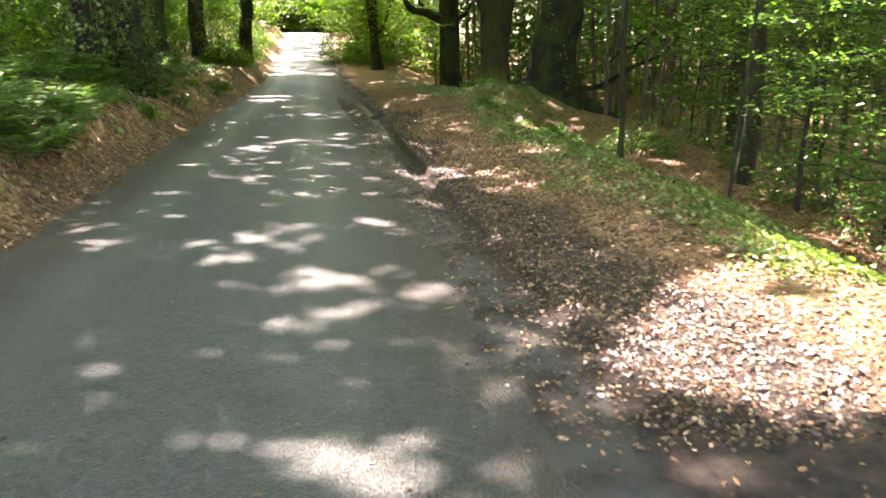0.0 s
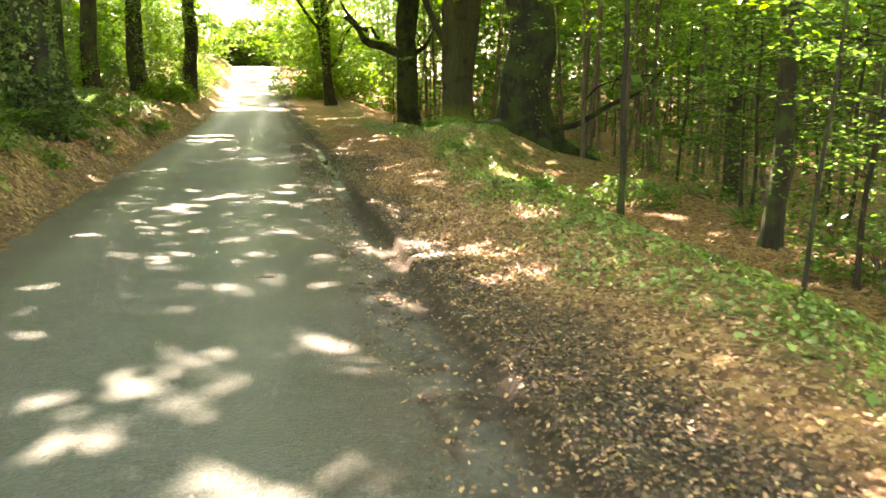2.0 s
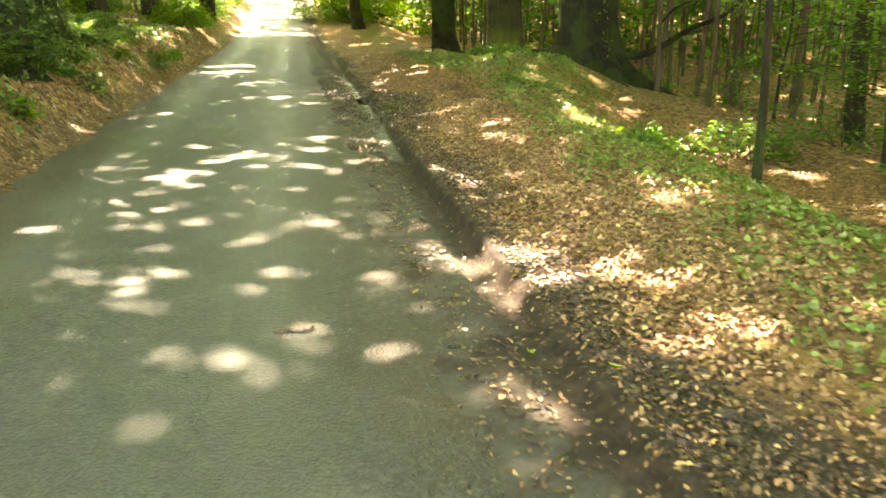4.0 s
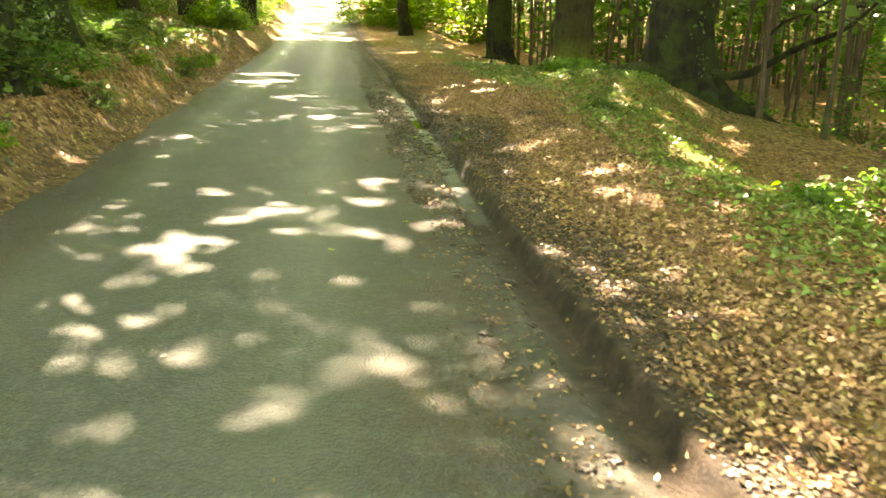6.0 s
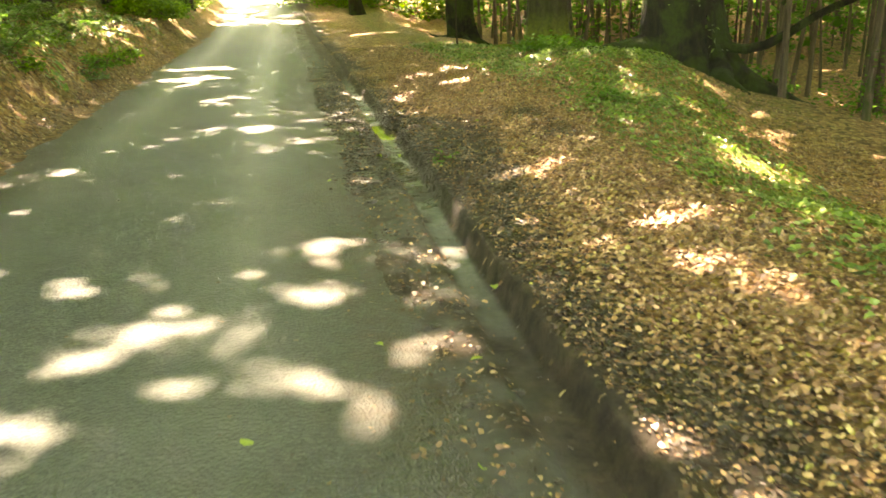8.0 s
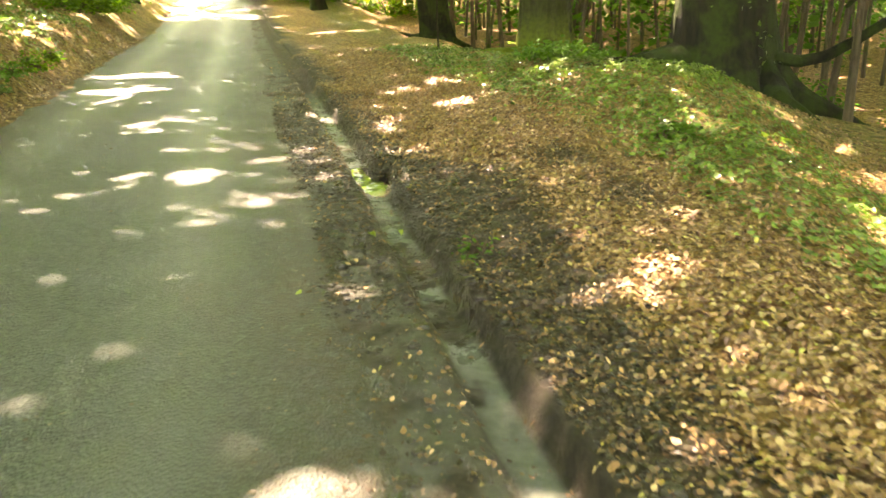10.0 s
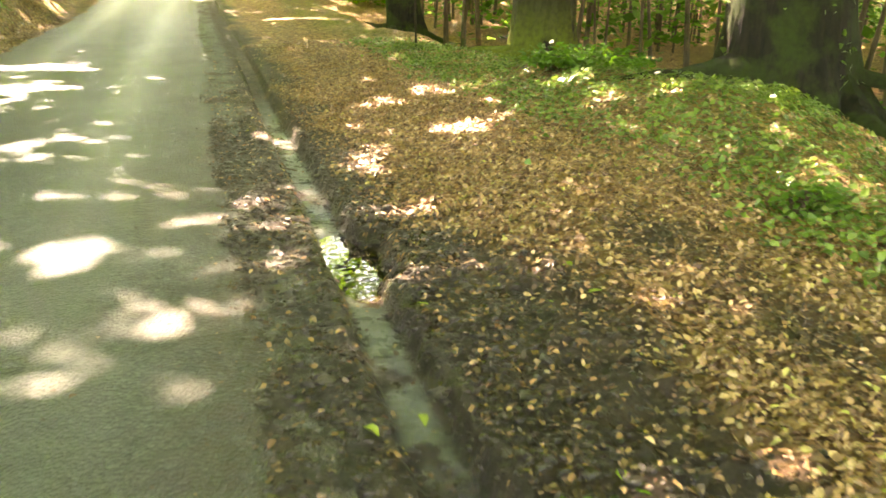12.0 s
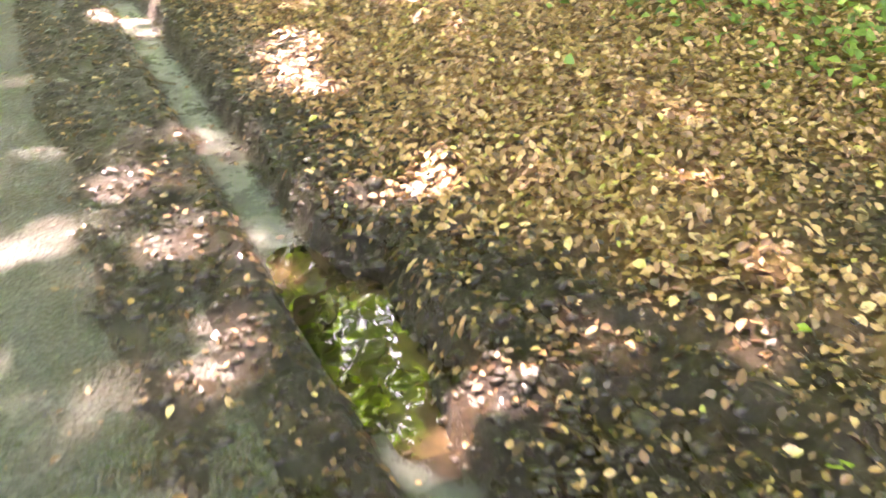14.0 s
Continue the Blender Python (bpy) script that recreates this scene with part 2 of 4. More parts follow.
LITTER = leaf_material("fallen_leaves", (0.0, (0.09, 0.042, 0.022)), (0.35, (0.21, 0.10, 0.046)), (0.7, (0.37, 0.195, 0.085)), (0.95, (0.54, 0.33, 0.18)), (1.0, (0.38, 0.34, 0.08)), shine=0.5, thin=0)
BEECH = leaf_material("beech_leaves", (0.0, (0.05, 0.10, 0.014)), (0.5, (0.085, 0.16, 0.022)), (1.0, (0.15, 0.22, 0.035)), thin=0.6)
WOODLAND = leaf_material("woodland_leaves", (0.0, (0.05, 0.105, 0.028)), (0.5, (0.085, 0.165, 0.042)), (1.0, (0.14, 0.22, 0.065)), shine=0.24, thin=0.5, through_tint=(1.35, 1.75, 0.7))
BRIGHT = leaf_material("sunny_leaves", (0.0, (0.05, 0.11, 0.012)), (0.5, (0.09, 0.17, 0.02)), (1.0, (0.17, 0.23, 0.03)), thin=0.6)
IVY = leaf_material("ivy_leaves", (0.0, (0.055, 0.10, 0.02)), (0.6, (0.115, 0.185, 0.036)), (1.0, (0.22, 0.28, 0.075)), shine=0.3, thin=0.25, through_tint=(1.25, 1.55, 0.7))
DARK = leaf_material("dark_leaves", (0.0, (0.02, 0.05, 0.012)), (1.0, (0.06, 0.11, 0.022)), thin=0.12)
FERN = leaf_material("fern_leaves", (0.0, (0.045, 0.11, 0.02)), (1.0, (0.09, 0.19, 0.035)), thin=0.4)
GREEN_FALLEN = leaf_material("green_fallen_leaf", (0.0, (0.16, 0.25, 0.03)), (1.0, (0.30, 0.34, 0.05)), thin=0.2)


# ---- mesh helpers ----
def raw_mesh(name, verts, faces, mat):
    """A mesh from arrays; faces: an array of rows of equal length."""
    verts, faces = np.asarray(verts, np.float32), np.asarray(faces, np.int32)
    me = bpy.data.meshes.new(name)
    k = faces.shape[1]
    me.vertices.add(len(verts))
    me.vertices.foreach_set("co", verts.ravel())
    me.loops.add(faces.size)
    me.loops.foreach_set("vertex_index", faces.ravel())
    me.polygons.add(len(faces))
    me.polygons.foreach_set("loop_start", np.arange(0, faces.size, k, dtype=np.int32))
    me.polygons.foreach_set("loop_total", np.full(len(faces), k, np.int32))
    me.update(calc_edges=True)
    me.materials.append(mat)
    return me


def smooth(me):
    me.polygons.foreach_set("use_smooth", np.ones(len(me.polygons), bool))
    return me


def under(ob, parent):
    ob.parent = parent
    return ob


LEAF_OVAL = np.array([(0, 0, 0), (-0.28, 0.32, 0.06), (-0.24, 0.70, 0.05), (0, 1, -0.03), (0.24, 0.70, 0.05), (0.28, 0.32, 0.06)])
LEAF_IVY = np.array([(0, 0, 0), (-0.50, 0.22, 0.08), (-0.30, 0.62, 0.04), (0, 1, -0.06), (0.30, 0.62, 0.04), (0.50, 0.22, 0.08)])
LEAF_TORN = np.array([(0, 0.05, 0), (-0.38, 0.28, 0.10), (-0.14, 0.78, 0.02), (0.05, 0.92, 0.12), (0.30, 0.62, -0.04), (0.16, 0.18, 0.10)])
LEAF_LONG = np.array([(0, 0, 0), (-0.11, 0.3, 0.03), (-0.09, 0.7, 0.02), (0, 1, -0.05), (0.09, 0.7, 0.02), (0.11, 0.3, 0.03)])
LEAF_PLAIN = np.array([(0, 0, 0), (-0.36, 0.5, 0.08), (0, 1, 0), (0.36, 0.5, -0.05)])
LEAF_FACES = np.array([(0, 3, 2, 1), (0, 5, 4, 3)])


def leaf_arrays(points, sizes, tilt, shape=LEAF_OVAL, normals=None, yaw=None, curl=1.0):
    """Leaves at points, each turned at random and tilted by up to tilt degrees off level (or off its normal)."""
    n = len(points)
    a = rng.uniform(0, 2 * np.pi, n) if yaw is None else yaw
    tx, ty = (rng.normal(0, radians(tilt) * 0.6, n) for _ in range(2))
    v = shape[None] * np.asarray(sizes)[:, None, None]
    v = v * np.stack([rng.uniform(0.75, 1.25, n), np.ones(n), curl * rng.uniform(-1.5, 4.0, n)], 1)[:, None, :]
    x, y, z = v[..., 0], v[..., 1], v[..., 2]
    c, s = np.cos(tx)[:, None], np.sin(tx)[:, None]
    y, z = y * c - z * s, y * s + z * c
    c, s = np.cos(ty)[:, None], np.sin(ty)[:, None]
    x, z = x * c + z * s, -x * s + z * c
    c, s = np.cos(a)[:, None], np.sin(a)[:, None]
    x, y = x * c - y * s, x * s + y * c
    if normals is not None:
        nx, ny = normals[:, 0:1], normals[:, 1:2]
        z = z + x * nx + y * ny
    v = np.stack([x, y, z], 2) + np.asarray(points)[:, None, :]
    k = len(shape)
    faces = (LEAF_FACES if k == 6 else np.array([(0, 3, 2, 1)]))[None] + k * np.arange(n)[:, None, None]
    return v.reshape(-1, 3), faces.reshape(-1, 4)


def leaf_object(name, points, sizes, tilt, mat, shape=LEAF_OVAL, **more):
    v, f = leaf_arrays(points, sizes, tilt, shape, **more)
    return new(name, raw_mesh(name, v, f, mat))


def tube_arrays(points, radii, sides=8, start=0, flare=0.0, lobes=5, seed=0, lumps=0.0):
    """A bent tube with a closed tip; flare spreads its foot into roots."""
    pts = np.asarray(points, float)
    rad = np.asarray(radii, float)
    way = np.gradient(pts, axis=0)
    way /= np.linalg.norm(way, axis=1)[:, None]
    ref = np.where(np.abs(way[:, 2:3]) > 0.9, np.array([[1.0, 0, 0]]), np.array([[0, 0, 1.0]]))
    e1 = np.cross(way, ref)
    e1 /= np.linalg.norm(e1, axis=1)[:, None]
    e2 = np.cross(way, e1)
    th = np.linspace(0, 2 * np.pi, sides, endpoint=False)
    r = np.repeat(rad[:, None], sides, 1)
    if flare or lumps:
        h = (pts[:, 2] - pts[0, 2])[:, None]
        ridge = 0.5 + 0.5 * np.cos(lobes * th[None] + seed + 0.7 * np.sin(2 * th[None] + seed))
        r = r * (1 + flare * np.exp(-np.maximum(h, 0) / 0.42) * (0.25 + 1.1 * ridge ** 2) * (1 + 0.35 * np.sin(3 * th[None] + 2 * seed)) + 0.10 * (ridge - 0.5) * min(1, flare + lumps))
        r = r * (1 + lumps * fractal(th[None] * 1.3 + seed * 3 + 0 * h, h * 1.1 + 0 * th[None], seed, 3))
    ring = pts[:, None] + r[..., None] * (np.cos(th)[None, :, None] * e1[:, None] + np.sin(th)[None, :, None] * e2[:, None])
    n = len(pts)
    i, j = np.meshgrid(np.arange(n - 1), np.arange(sides), indexing="ij")
    a, b = i * sides + j, i * sides + (j + 1) % sides
    faces = np.stack([a, b, b + sides, a + sides], 2).reshape(-1, 4)
    return ring.reshape(-1, 3), faces + start


def tubes_mesh(name, tubes, mat):
    """tubes: rows of keyword settings for tube_arrays, joined into one mesh."""
    vs, fs, n = [], [], 0
    for t in tubes:
        v, f = tube_arrays(start=n, **t)
        vs.append(v), fs.append(f)
        n += len(v)
    return smooth(raw_mesh(name, np.concatenate(vs), np.concatenate(fs), mat))


def bend(a, b, sag=0.0, wave=0.0, n=9, seed=0):
    """Points from a to b, bowed upwards by sag and wavering."""
    a, b = np.asarray(a, float), np.asarray(b, float)
    s = np.linspace(0, 1, n)[:, None]
    p = a + (b - a) * s
    p[:, 2] += sag * 4 * (s * (1 - s))[:, 0]
    w = np.stack([value_noise(s[:, 0] * 3.3 + seed, 0 * s[:, 0] + k, seed + k) for k in range(3)], 1)
    return p + wave * w * np.sin(np.pi * np.clip(s, 0, 1)) ** 0.5


# ---- ground, road ----
def lines(spans):
    """Grid lines: spans of (from, to, spacing)."""
    out = [np.arange(a, b, d) for a, b, d in spans]
    return np.unique(np.concatenate(out + [np.array([spans[-1][1]])]).round(4))


gu = lines([(-1500, -200, 325), (-200, -40, 40), (-40, -12, 2.0), (-12, -6.5, 0.35), (-6.5, -3.5, 0.11), (-3.5, -2.8, 0.05), (-2.8, -0.25, 0.5), (-0.25, 0.5, 0.03), (0.5, 0.86, 0.015), (0.86, 1.8, 0.03), (1.8, 3.2, 0.07), (3.2, 7, 0.16), (7, 20, 0.6), (20, 60, 4), (60, 260, 40), (260, 1500, 310)])
gy = lines([(-1500, -100, 350), (-100, -10, 15), (-10, -1, 0.6), (-1, 4, 0.12), (4, 16, 0.06), (16, 23, 0.035), (23, 26, 0.06), (26, 36, 0.15), (36, 60, 0.6), (60, 120, 4), (120, 300, 45), (300, 2000, 340)])
GY, GU = np.meshgrid(gy, gu, indexing="ij")
GX = GU + EDGE - SLOPE * np.clip(GY, -100, 300)
GZ = height(GX, GY)
nu, ny = len(gu), len(gy)
i, j = np.meshgrid(np.arange(ny - 1), np.arange(nu - 1), indexing="ij")
a = i * nu + j
ground_mesh = smooth(raw_mesh("ground", np.stack([GX, GY, GZ], 2).reshape(-1, 3), np.stack([a, a + 1, a + nu + 1, a + nu], 2).reshape(-1, 4), SOIL))


def mask_mud(x, y):
    u = lane_u(x, y)
    n = 0.35 * fractal(x / 0.8, y / 0.8, 71)
    limit = 1.0 + 0.5 * (1 - step(y, 5, 12)) + 0.1 * gap(y, 12, 17, 2) + 0.62 * np.exp(-((y - 19.6) / 2.1) ** 2)
    m = (1 - step(u + n, limit - 0.22, limit + 0.3))
    patch = np.exp(-(((x + 0.05) / 0.35) ** 2 + ((y - 20.6) / 0.5) ** 2)) + np.exp(-(((x - 0.15) / 0.3) ** 2 + ((y - 19.4) / 0.6) ** 2))
    left = -(u + WIDE)
    return np.clip(np.where(u > -1, np.maximum(m, patch), 0.55 - 0.55 * step(left + n, 0.2, 0.5)), 0, 1)


def mask_moss(x, y):
    u = lane_u(x, y)
    left = -(u + WIDE)
    inner = 1.9 + 0.75 * step(y, 13, 18)
    band = gap(u + 0.35 * fractal(x / 1.4, y / 1.4, 81) - inner, 0.0, 1.7, 0.35) * (0.95 - 0.15 * gap(y, 12, 17, 1.5))
    mound = np.exp(-(((x - 2.55) / 1.95) ** 2 + ((y - 23.9) / 2.5) ** 2) ** 1.6)
    feet = np.exp(-(((x - 1.4) / 0.9) ** 2 + ((y - 27.6) / 2.4) ** 2))
    bank = np.maximum(step(left + 0.6 * fractal(x / 1.1, y / 1.1, 83), 0.75, 1.3) * 0.85, 0.6 * step(left, 0.25, 0.5) * step(fractal(x / 0.5, y / 0.5, 84), 0.1, 0.4))
    return np.clip(np.maximum.reduce([band * 0.75, mound, feet, bank]), 0, 1)


def mask_silt(x, y):
    u = lane_u(x, y)
    wob = rut_wander(y)
    strip = gap(u - wob, 0.515, 0.665, 0.03) * step(y, 13.5, 16) * (1 - step(y, 25, 28)) * step(fractal(x / 0.3, y / 0.3, 91) + 0.45, 0.0, 0.25)
    grit = 0.45 * (1 - 0.85 * gap(y, 18, 25, 1.2)) * gap(u, -0.4, 0.44, 0.08) * step(fractal(x / 0.22, y / 0.22, 95, 4), -0.5, 0.2)
    return np.maximum(strip, grit)


def mask_wet(x, y):
    u = lane_u(x, y)
    return np.clip(gap(u, 0.08, 1.35, 0.2) * (0.1 + 1.0 * np.exp(-((y - 20.5) / 3.4) ** 2)) + 1.0 * gap(u, 0.5, 0.69, 0.03) * gap(y, 17, 25, 1.0), 0, 1.2)


for label, field in (("mud", mask_mud), ("moss", mask_moss), ("silt", mask_silt), ("wet", mask_wet)):
    at = ground_mesh.attributes.new(label, "FLOAT", "POINT")
    at.data.foreach_set("value", field(GX, GY).astype(np.float32).ravel())
ground = tagged(new("ground", ground_mesh), "brown woodland ground of leaf litter, mud and moss", "ground", kind="structure")

ru = np.linspace(-WIDE - 0.3, 0.3, 46)
ry = lines([(-40, 0, 2), (0, 30, 0.25), (30, 140, 2)])
RY, RU = np.meshgrid(ry, ru, indexing="ij")
RX = RU + EDGE - SLOPE * RY
RZ = ROAD_TOP + 0.02 * (1 - ((RU + WIDE / 2) / (WIDE / 2)) ** 2).clip(-0.3, 1) + 0.006 * fractal(RX / 1.2, RY / 1.2, 101) + rise(RY)
nr = len(ru)
i, j = np.meshgrid(np.arange(len(ry) - 1), np.arange(nr - 1), indexing="ij")
a = i * nr + j
road_mesh = smooth(raw_mesh("road", np.stack([RX, RY, RZ], 2).reshape(-1, 3), np.stack([a, a + 1, a + nr + 1, a + nr], 2).reshape(-1, 4), ASPHALT))
at = road_mesh.attributes.new("dirt", "FLOAT", "POINT")
dirt = np.maximum(step(RU + 0.4 * fractal(RX / 0.6, RY / 0.6, 103), -0.75, 0.1), 1 - step(RU + 0.2 * fractal(RX / 0.6, RY / 0.6, 104) - 0.3 * (1 - step(RY, 19, 25)), -WIDE - 0.05, -WIDE + 0.4))
at.data.foreach_set("value", dirt.astype(np.float32).ravel())
at = road_mesh.attributes.new("track", "FLOAT", "POINT")
track = np.exp(-((RU + 0.78 + 0.1 * value_noise(RY / 6, 0 * RY, 3)) / 0.28) ** 2) + np.exp(-((RU + 2.3 + 0.1 * value_noise(RY / 6, 0 * RY, 4)) / 0.28) ** 2)
at.data.foreach_set("value", track.astype(np.float32).ravel())
road = tagged(new("road", road_mesh), "worn grey-green asphalt lane with muddy margins", "road", kind="structure")

# standing water in the rut, bounded by the rut's own sides
py = np.linspace(19.9, 21.8, 40)
pu = np.linspace(-0.15, 0.26, 5)
PY, PU = np.meshgrid(py, pu, indexing="ij")
PX = lane_x(0.595 + rut_wander(PY) + PU, PY)
i, j = np.meshgrid(np.arange(39), np.arange(4), indexing="ij")
a = i * 5 + j
tagged(new("puddle", smooth(raw_mesh("puddle", np.stack([PX, PY, 0 * PX - 0.074], 2).reshape(-1, 3), np.stack([a, a + 1, a + 6, a + 5], 2).reshape(-1, 4), WATER))), "shallow muddy puddle lying in the wheel rut", "puddle", kind="structure")

# ---- trees ----
def ground_z(x, y):
    return float(height(np.array([x]), np.array([y]))[0])


def old_tree(x, y, girth, tall, label, lean=(0, 0), fork=None, limbs=(), mat=OLD_BARK, flare=0.7, seed=1, sides=28, name="tree", roots=0):
    """A tree with a root-flared trunk; fork: (height, dx, dy) of a second stem; limbs: (height, dx, dy, dz, radius)."""
    z = ground_z(x, y) - 0.12
    root = new(name)
    root.location = (x, y, z)
    tagged(root, label, "tree", "old trees beside the lane")
    h = np.concatenate([np.linspace(0, 1.6, 12), np.linspace(1.9, tall, 16)])
    p = np.stack([lean[0] * h + 0.22 * girth * (value_noise(h / 1.5, 0 * h, seed) - value_noise(0 * h, 0 * h, seed)), lean[1] * h, h], 1)
    r = girth / 2 * (1 - 0.62 * (h / tall) ** 1.2)
    trunk = under(new("trunk", tubes_mesh("trunk", [dict(points=p, radii=r, sides=sides, flare=flare, lobes=5 + seed % 3, seed=seed, lumps=0.09)], mat)), root)
    for n in range(roots):
        a = 2 * math.pi * (n + rng.uniform(-0.25, 0.25)) / roots
        reach = girth * rng.uniform(1.0, 1.7) * (1.4 if roots > 6 else 1)
        s = np.linspace(0, 1, 12)
        d = girth * 0.36 + reach * s
        wind = a + 0.35 * value_noise(s * 2 + n, 0 * s, seed + n)
        px, py2 = d * np.cos(wind), d * np.sin(wind)
        pz = height(x + px, y + py2) - z + 0.36 * girth * (1 - s) ** 3 + 0.04 * (1 - s) - 0.06
        under(new("root", tubes_mesh("root", [dict(points=np.stack([px, py2, pz], 1), radii=girth * (0.17 * (1 - s) + 0.022), sides=9, lumps=0.12, seed=n)], mat)), root)
    if fork:
        fh, dx, dy = fork
        k = np.argmin(np.abs(h - fh))
        pts = bend(p[k], p[k] + np.array([dx, dy, tall - fh]), 0, 0.25, 12, seed)
        under(new("stem", tubes_mesh("stem", [dict(points=pts, radii=np.linspace(r[k] * 0.62, 0.10, 12), sides=14, lumps=0.08, seed=seed)], mat)), root)
    for n, (lh, dx, dy, dz, lr) in enumerate(limbs):
        k = np.argmin(np.abs(h - lh))
        far = p[k] + np.array([dx, dy, dz])
        rows = [dict(points=bend(p[k], far, -0.12 * np.hypot(dx, dy) * (1 if dz > 0 else -0.4), 0.22, 12, seed + n), radii=np.linspace(lr, lr * 0.3, 12), sides=10, lumps=0.1, seed=n)]
        for q in range(3):
            s = 0.45 + 0.2 * q
            b = p[k] + (far - p[k]) * s
            rows.append(dict(points=bend(b, b + np.array([dx * 0.3 + rng.normal(0, 0.4), dy * 0.3 + rng.normal(0, 0.4), 0.3 * abs(dz) + rng.normal(0.2, 0.3)]), 0.05, 0.15, 8, q + n), radii=np.linspace(lr * 0.35, 0.012, 8), sides=6))
        under(new("limb", tubes_mesh("limb", rows, mat)), root)
    return root


def hang_leaves(root, points, sizes, tilt, mat, name="crown", **more):
    """A crown of leaves, in the world's places, under its tree."""
    ob = leaf_object(name, np.asarray(points) - np.array(root.location), sizes, tilt, mat, **more)
    return under(ob, root)


def clumps(centres, per, spread, flat=0.5):
    c = np.repeat(np.asarray(centres), per, 0)
    return c + rng.normal(0, 1, c.shape) * np.array([spread, spread, spread * flat])


trees = []
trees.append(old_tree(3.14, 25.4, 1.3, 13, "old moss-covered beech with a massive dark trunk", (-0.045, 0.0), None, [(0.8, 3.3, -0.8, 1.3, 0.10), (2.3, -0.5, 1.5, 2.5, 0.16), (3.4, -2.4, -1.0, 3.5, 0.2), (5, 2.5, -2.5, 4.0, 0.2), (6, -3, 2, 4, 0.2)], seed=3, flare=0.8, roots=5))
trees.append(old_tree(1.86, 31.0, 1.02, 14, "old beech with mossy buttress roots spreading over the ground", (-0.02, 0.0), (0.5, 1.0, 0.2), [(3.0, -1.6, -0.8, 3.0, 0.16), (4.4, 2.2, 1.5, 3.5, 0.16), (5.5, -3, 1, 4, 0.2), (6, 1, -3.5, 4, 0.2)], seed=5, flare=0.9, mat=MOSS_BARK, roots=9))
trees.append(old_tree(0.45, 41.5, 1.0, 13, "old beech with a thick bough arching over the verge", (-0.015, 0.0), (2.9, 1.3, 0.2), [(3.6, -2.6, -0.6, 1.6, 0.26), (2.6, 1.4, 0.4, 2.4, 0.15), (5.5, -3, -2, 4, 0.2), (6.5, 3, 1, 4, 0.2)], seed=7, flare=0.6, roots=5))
trees.append(old_tree(-3.75, 51.6, 0.55, 12, "slender grey tree leaning with two forked stems", (-0.045, 0.0), (1.3, -1.6, 0.3), [(2.0, 1.6, 0.2, 3.2, 0.12), (4, -2.5, -1, 3.5, 0.12), (5, 2.5, 1, 3.5, 0.12)], seed=4, flare=0.4, mat=GREY_BARK, sides=18))
trees.append(old_tree(-10.7, 48.5, 0.75, 13, "tall ivy-clad tree on the bank top", (0.012, 0.0), None, [(4.5, 2.2, -1, 3.5, 0.15), (6, -2, -2, 3.5, 0.15)], seed=6, flare=0.4, mat=GREY_BARK, sides=18))
trees.append(old_tree(-10.9, 41.0, 0.72, 13, "tall grey tree on the bank", (-0.02, 0.0), None, [(4.5, 2.2, -1, 3.5, 0.15), (6, -2, -2, 3.5, 0.15)], seed=8, flare=0.4, mat=GREY_BARK, sides=18))
trees.append(old_tree(-10.6, 34.0, 0.6, 13, "tall grey tree on the bank in undergrowth", (0.01, 0.0), None, [(4.5, 2.5, -1, 3.5, 0.15), (6, -2, -2, 3.5, 0.15)], seed=9, flare=0.4, mat=GREY_BARK, sides=18))
trees.append(old_tree(-7.4, 21.8, 0.62, 13, "ivy-grown trunk on the steep bank", (0.01, 0.0), (0.8, -0.8, 0.4), [(4, 3, -1, 4, 0.16), (6, 1, -3, 4, 0.16)], seed=10, flare=0.8))
trees.append(old_tree(-6.05, 17.4, 0.46, 12, "bank tree with ivy and moss round its foot", (-0.02, 0.01), None, [(4, 2.5, -1.5, 4, 0.14), (6, 1, 3, 4, 0.14)], seed=11, flare=0.9))
trees.append(old_tree(-7.9, 14.6, 0.5, 13, "dark trunk half hidden by bank undergrowth", (0.0, 0.0), None, [(4, 3, 1, 4, 0.16), (6, 1, -3, 4, 0.16)], seed=12, flare=0.6))
# two trees with trunks out of view, added to carry leaves that shade the lane
trees.append(old_tree(-6.6, 4.5, 0.6, 13, "unseen bank tree added so its boughs shade the lane", (0.0, 0.0), None, [(4, 3, 1, 4, 0.16), (6, 2, -3, 4, 0.16)], seed=13, flare=0.6))
trees.append(old_tree(4.6, 3.0, 0.5, 13, "verge tree with unseen trunk, added so its boughs shade the lane", (0.0, 0.0), None, [(4, -3, 1, 4, 0.16), (6, -2, 3, 4, 0.16)], seed=14, flare=0.5))
trees.append(old_tree(4.6, 13.4, 0.24, 12, "straight brown trunk at the wood's edge", (-0.006, 0.0), None, [(4, -2, 1, 3, 0.09), (5, -1, -2, 3, 0.09)], seed=15, flare=0.45, mat=GREY_BARK, sides=16))
trees.append(old_tree(6.4, 19.5, 0.3, 12, "brown trunk inside the wood", (0.01, 0.0), None, [(4, -2, 1, 3, 0.09), (5, -1, -2, 3, 0.09)], seed=16, flare=0.45, mat=GREY_BARK, sides=16))

trees.append(old_tree(-6.75, 18.2, 0.42, 12, "dark stem of a clump wrapped in ivy", (0.03, 0.0), None, [(5, 2, -1, 4, 0.12)], seed=17, flare=0.7, sides=18))
trees.append(old_tree(-6.5, 16.5, 0.34, 12, "dark stem of a clump wrapped in ivy", (-0.04, 0.0), None, [(5, 2, -1, 4, 0.12)], seed=18, flare=0.7, sides=18))

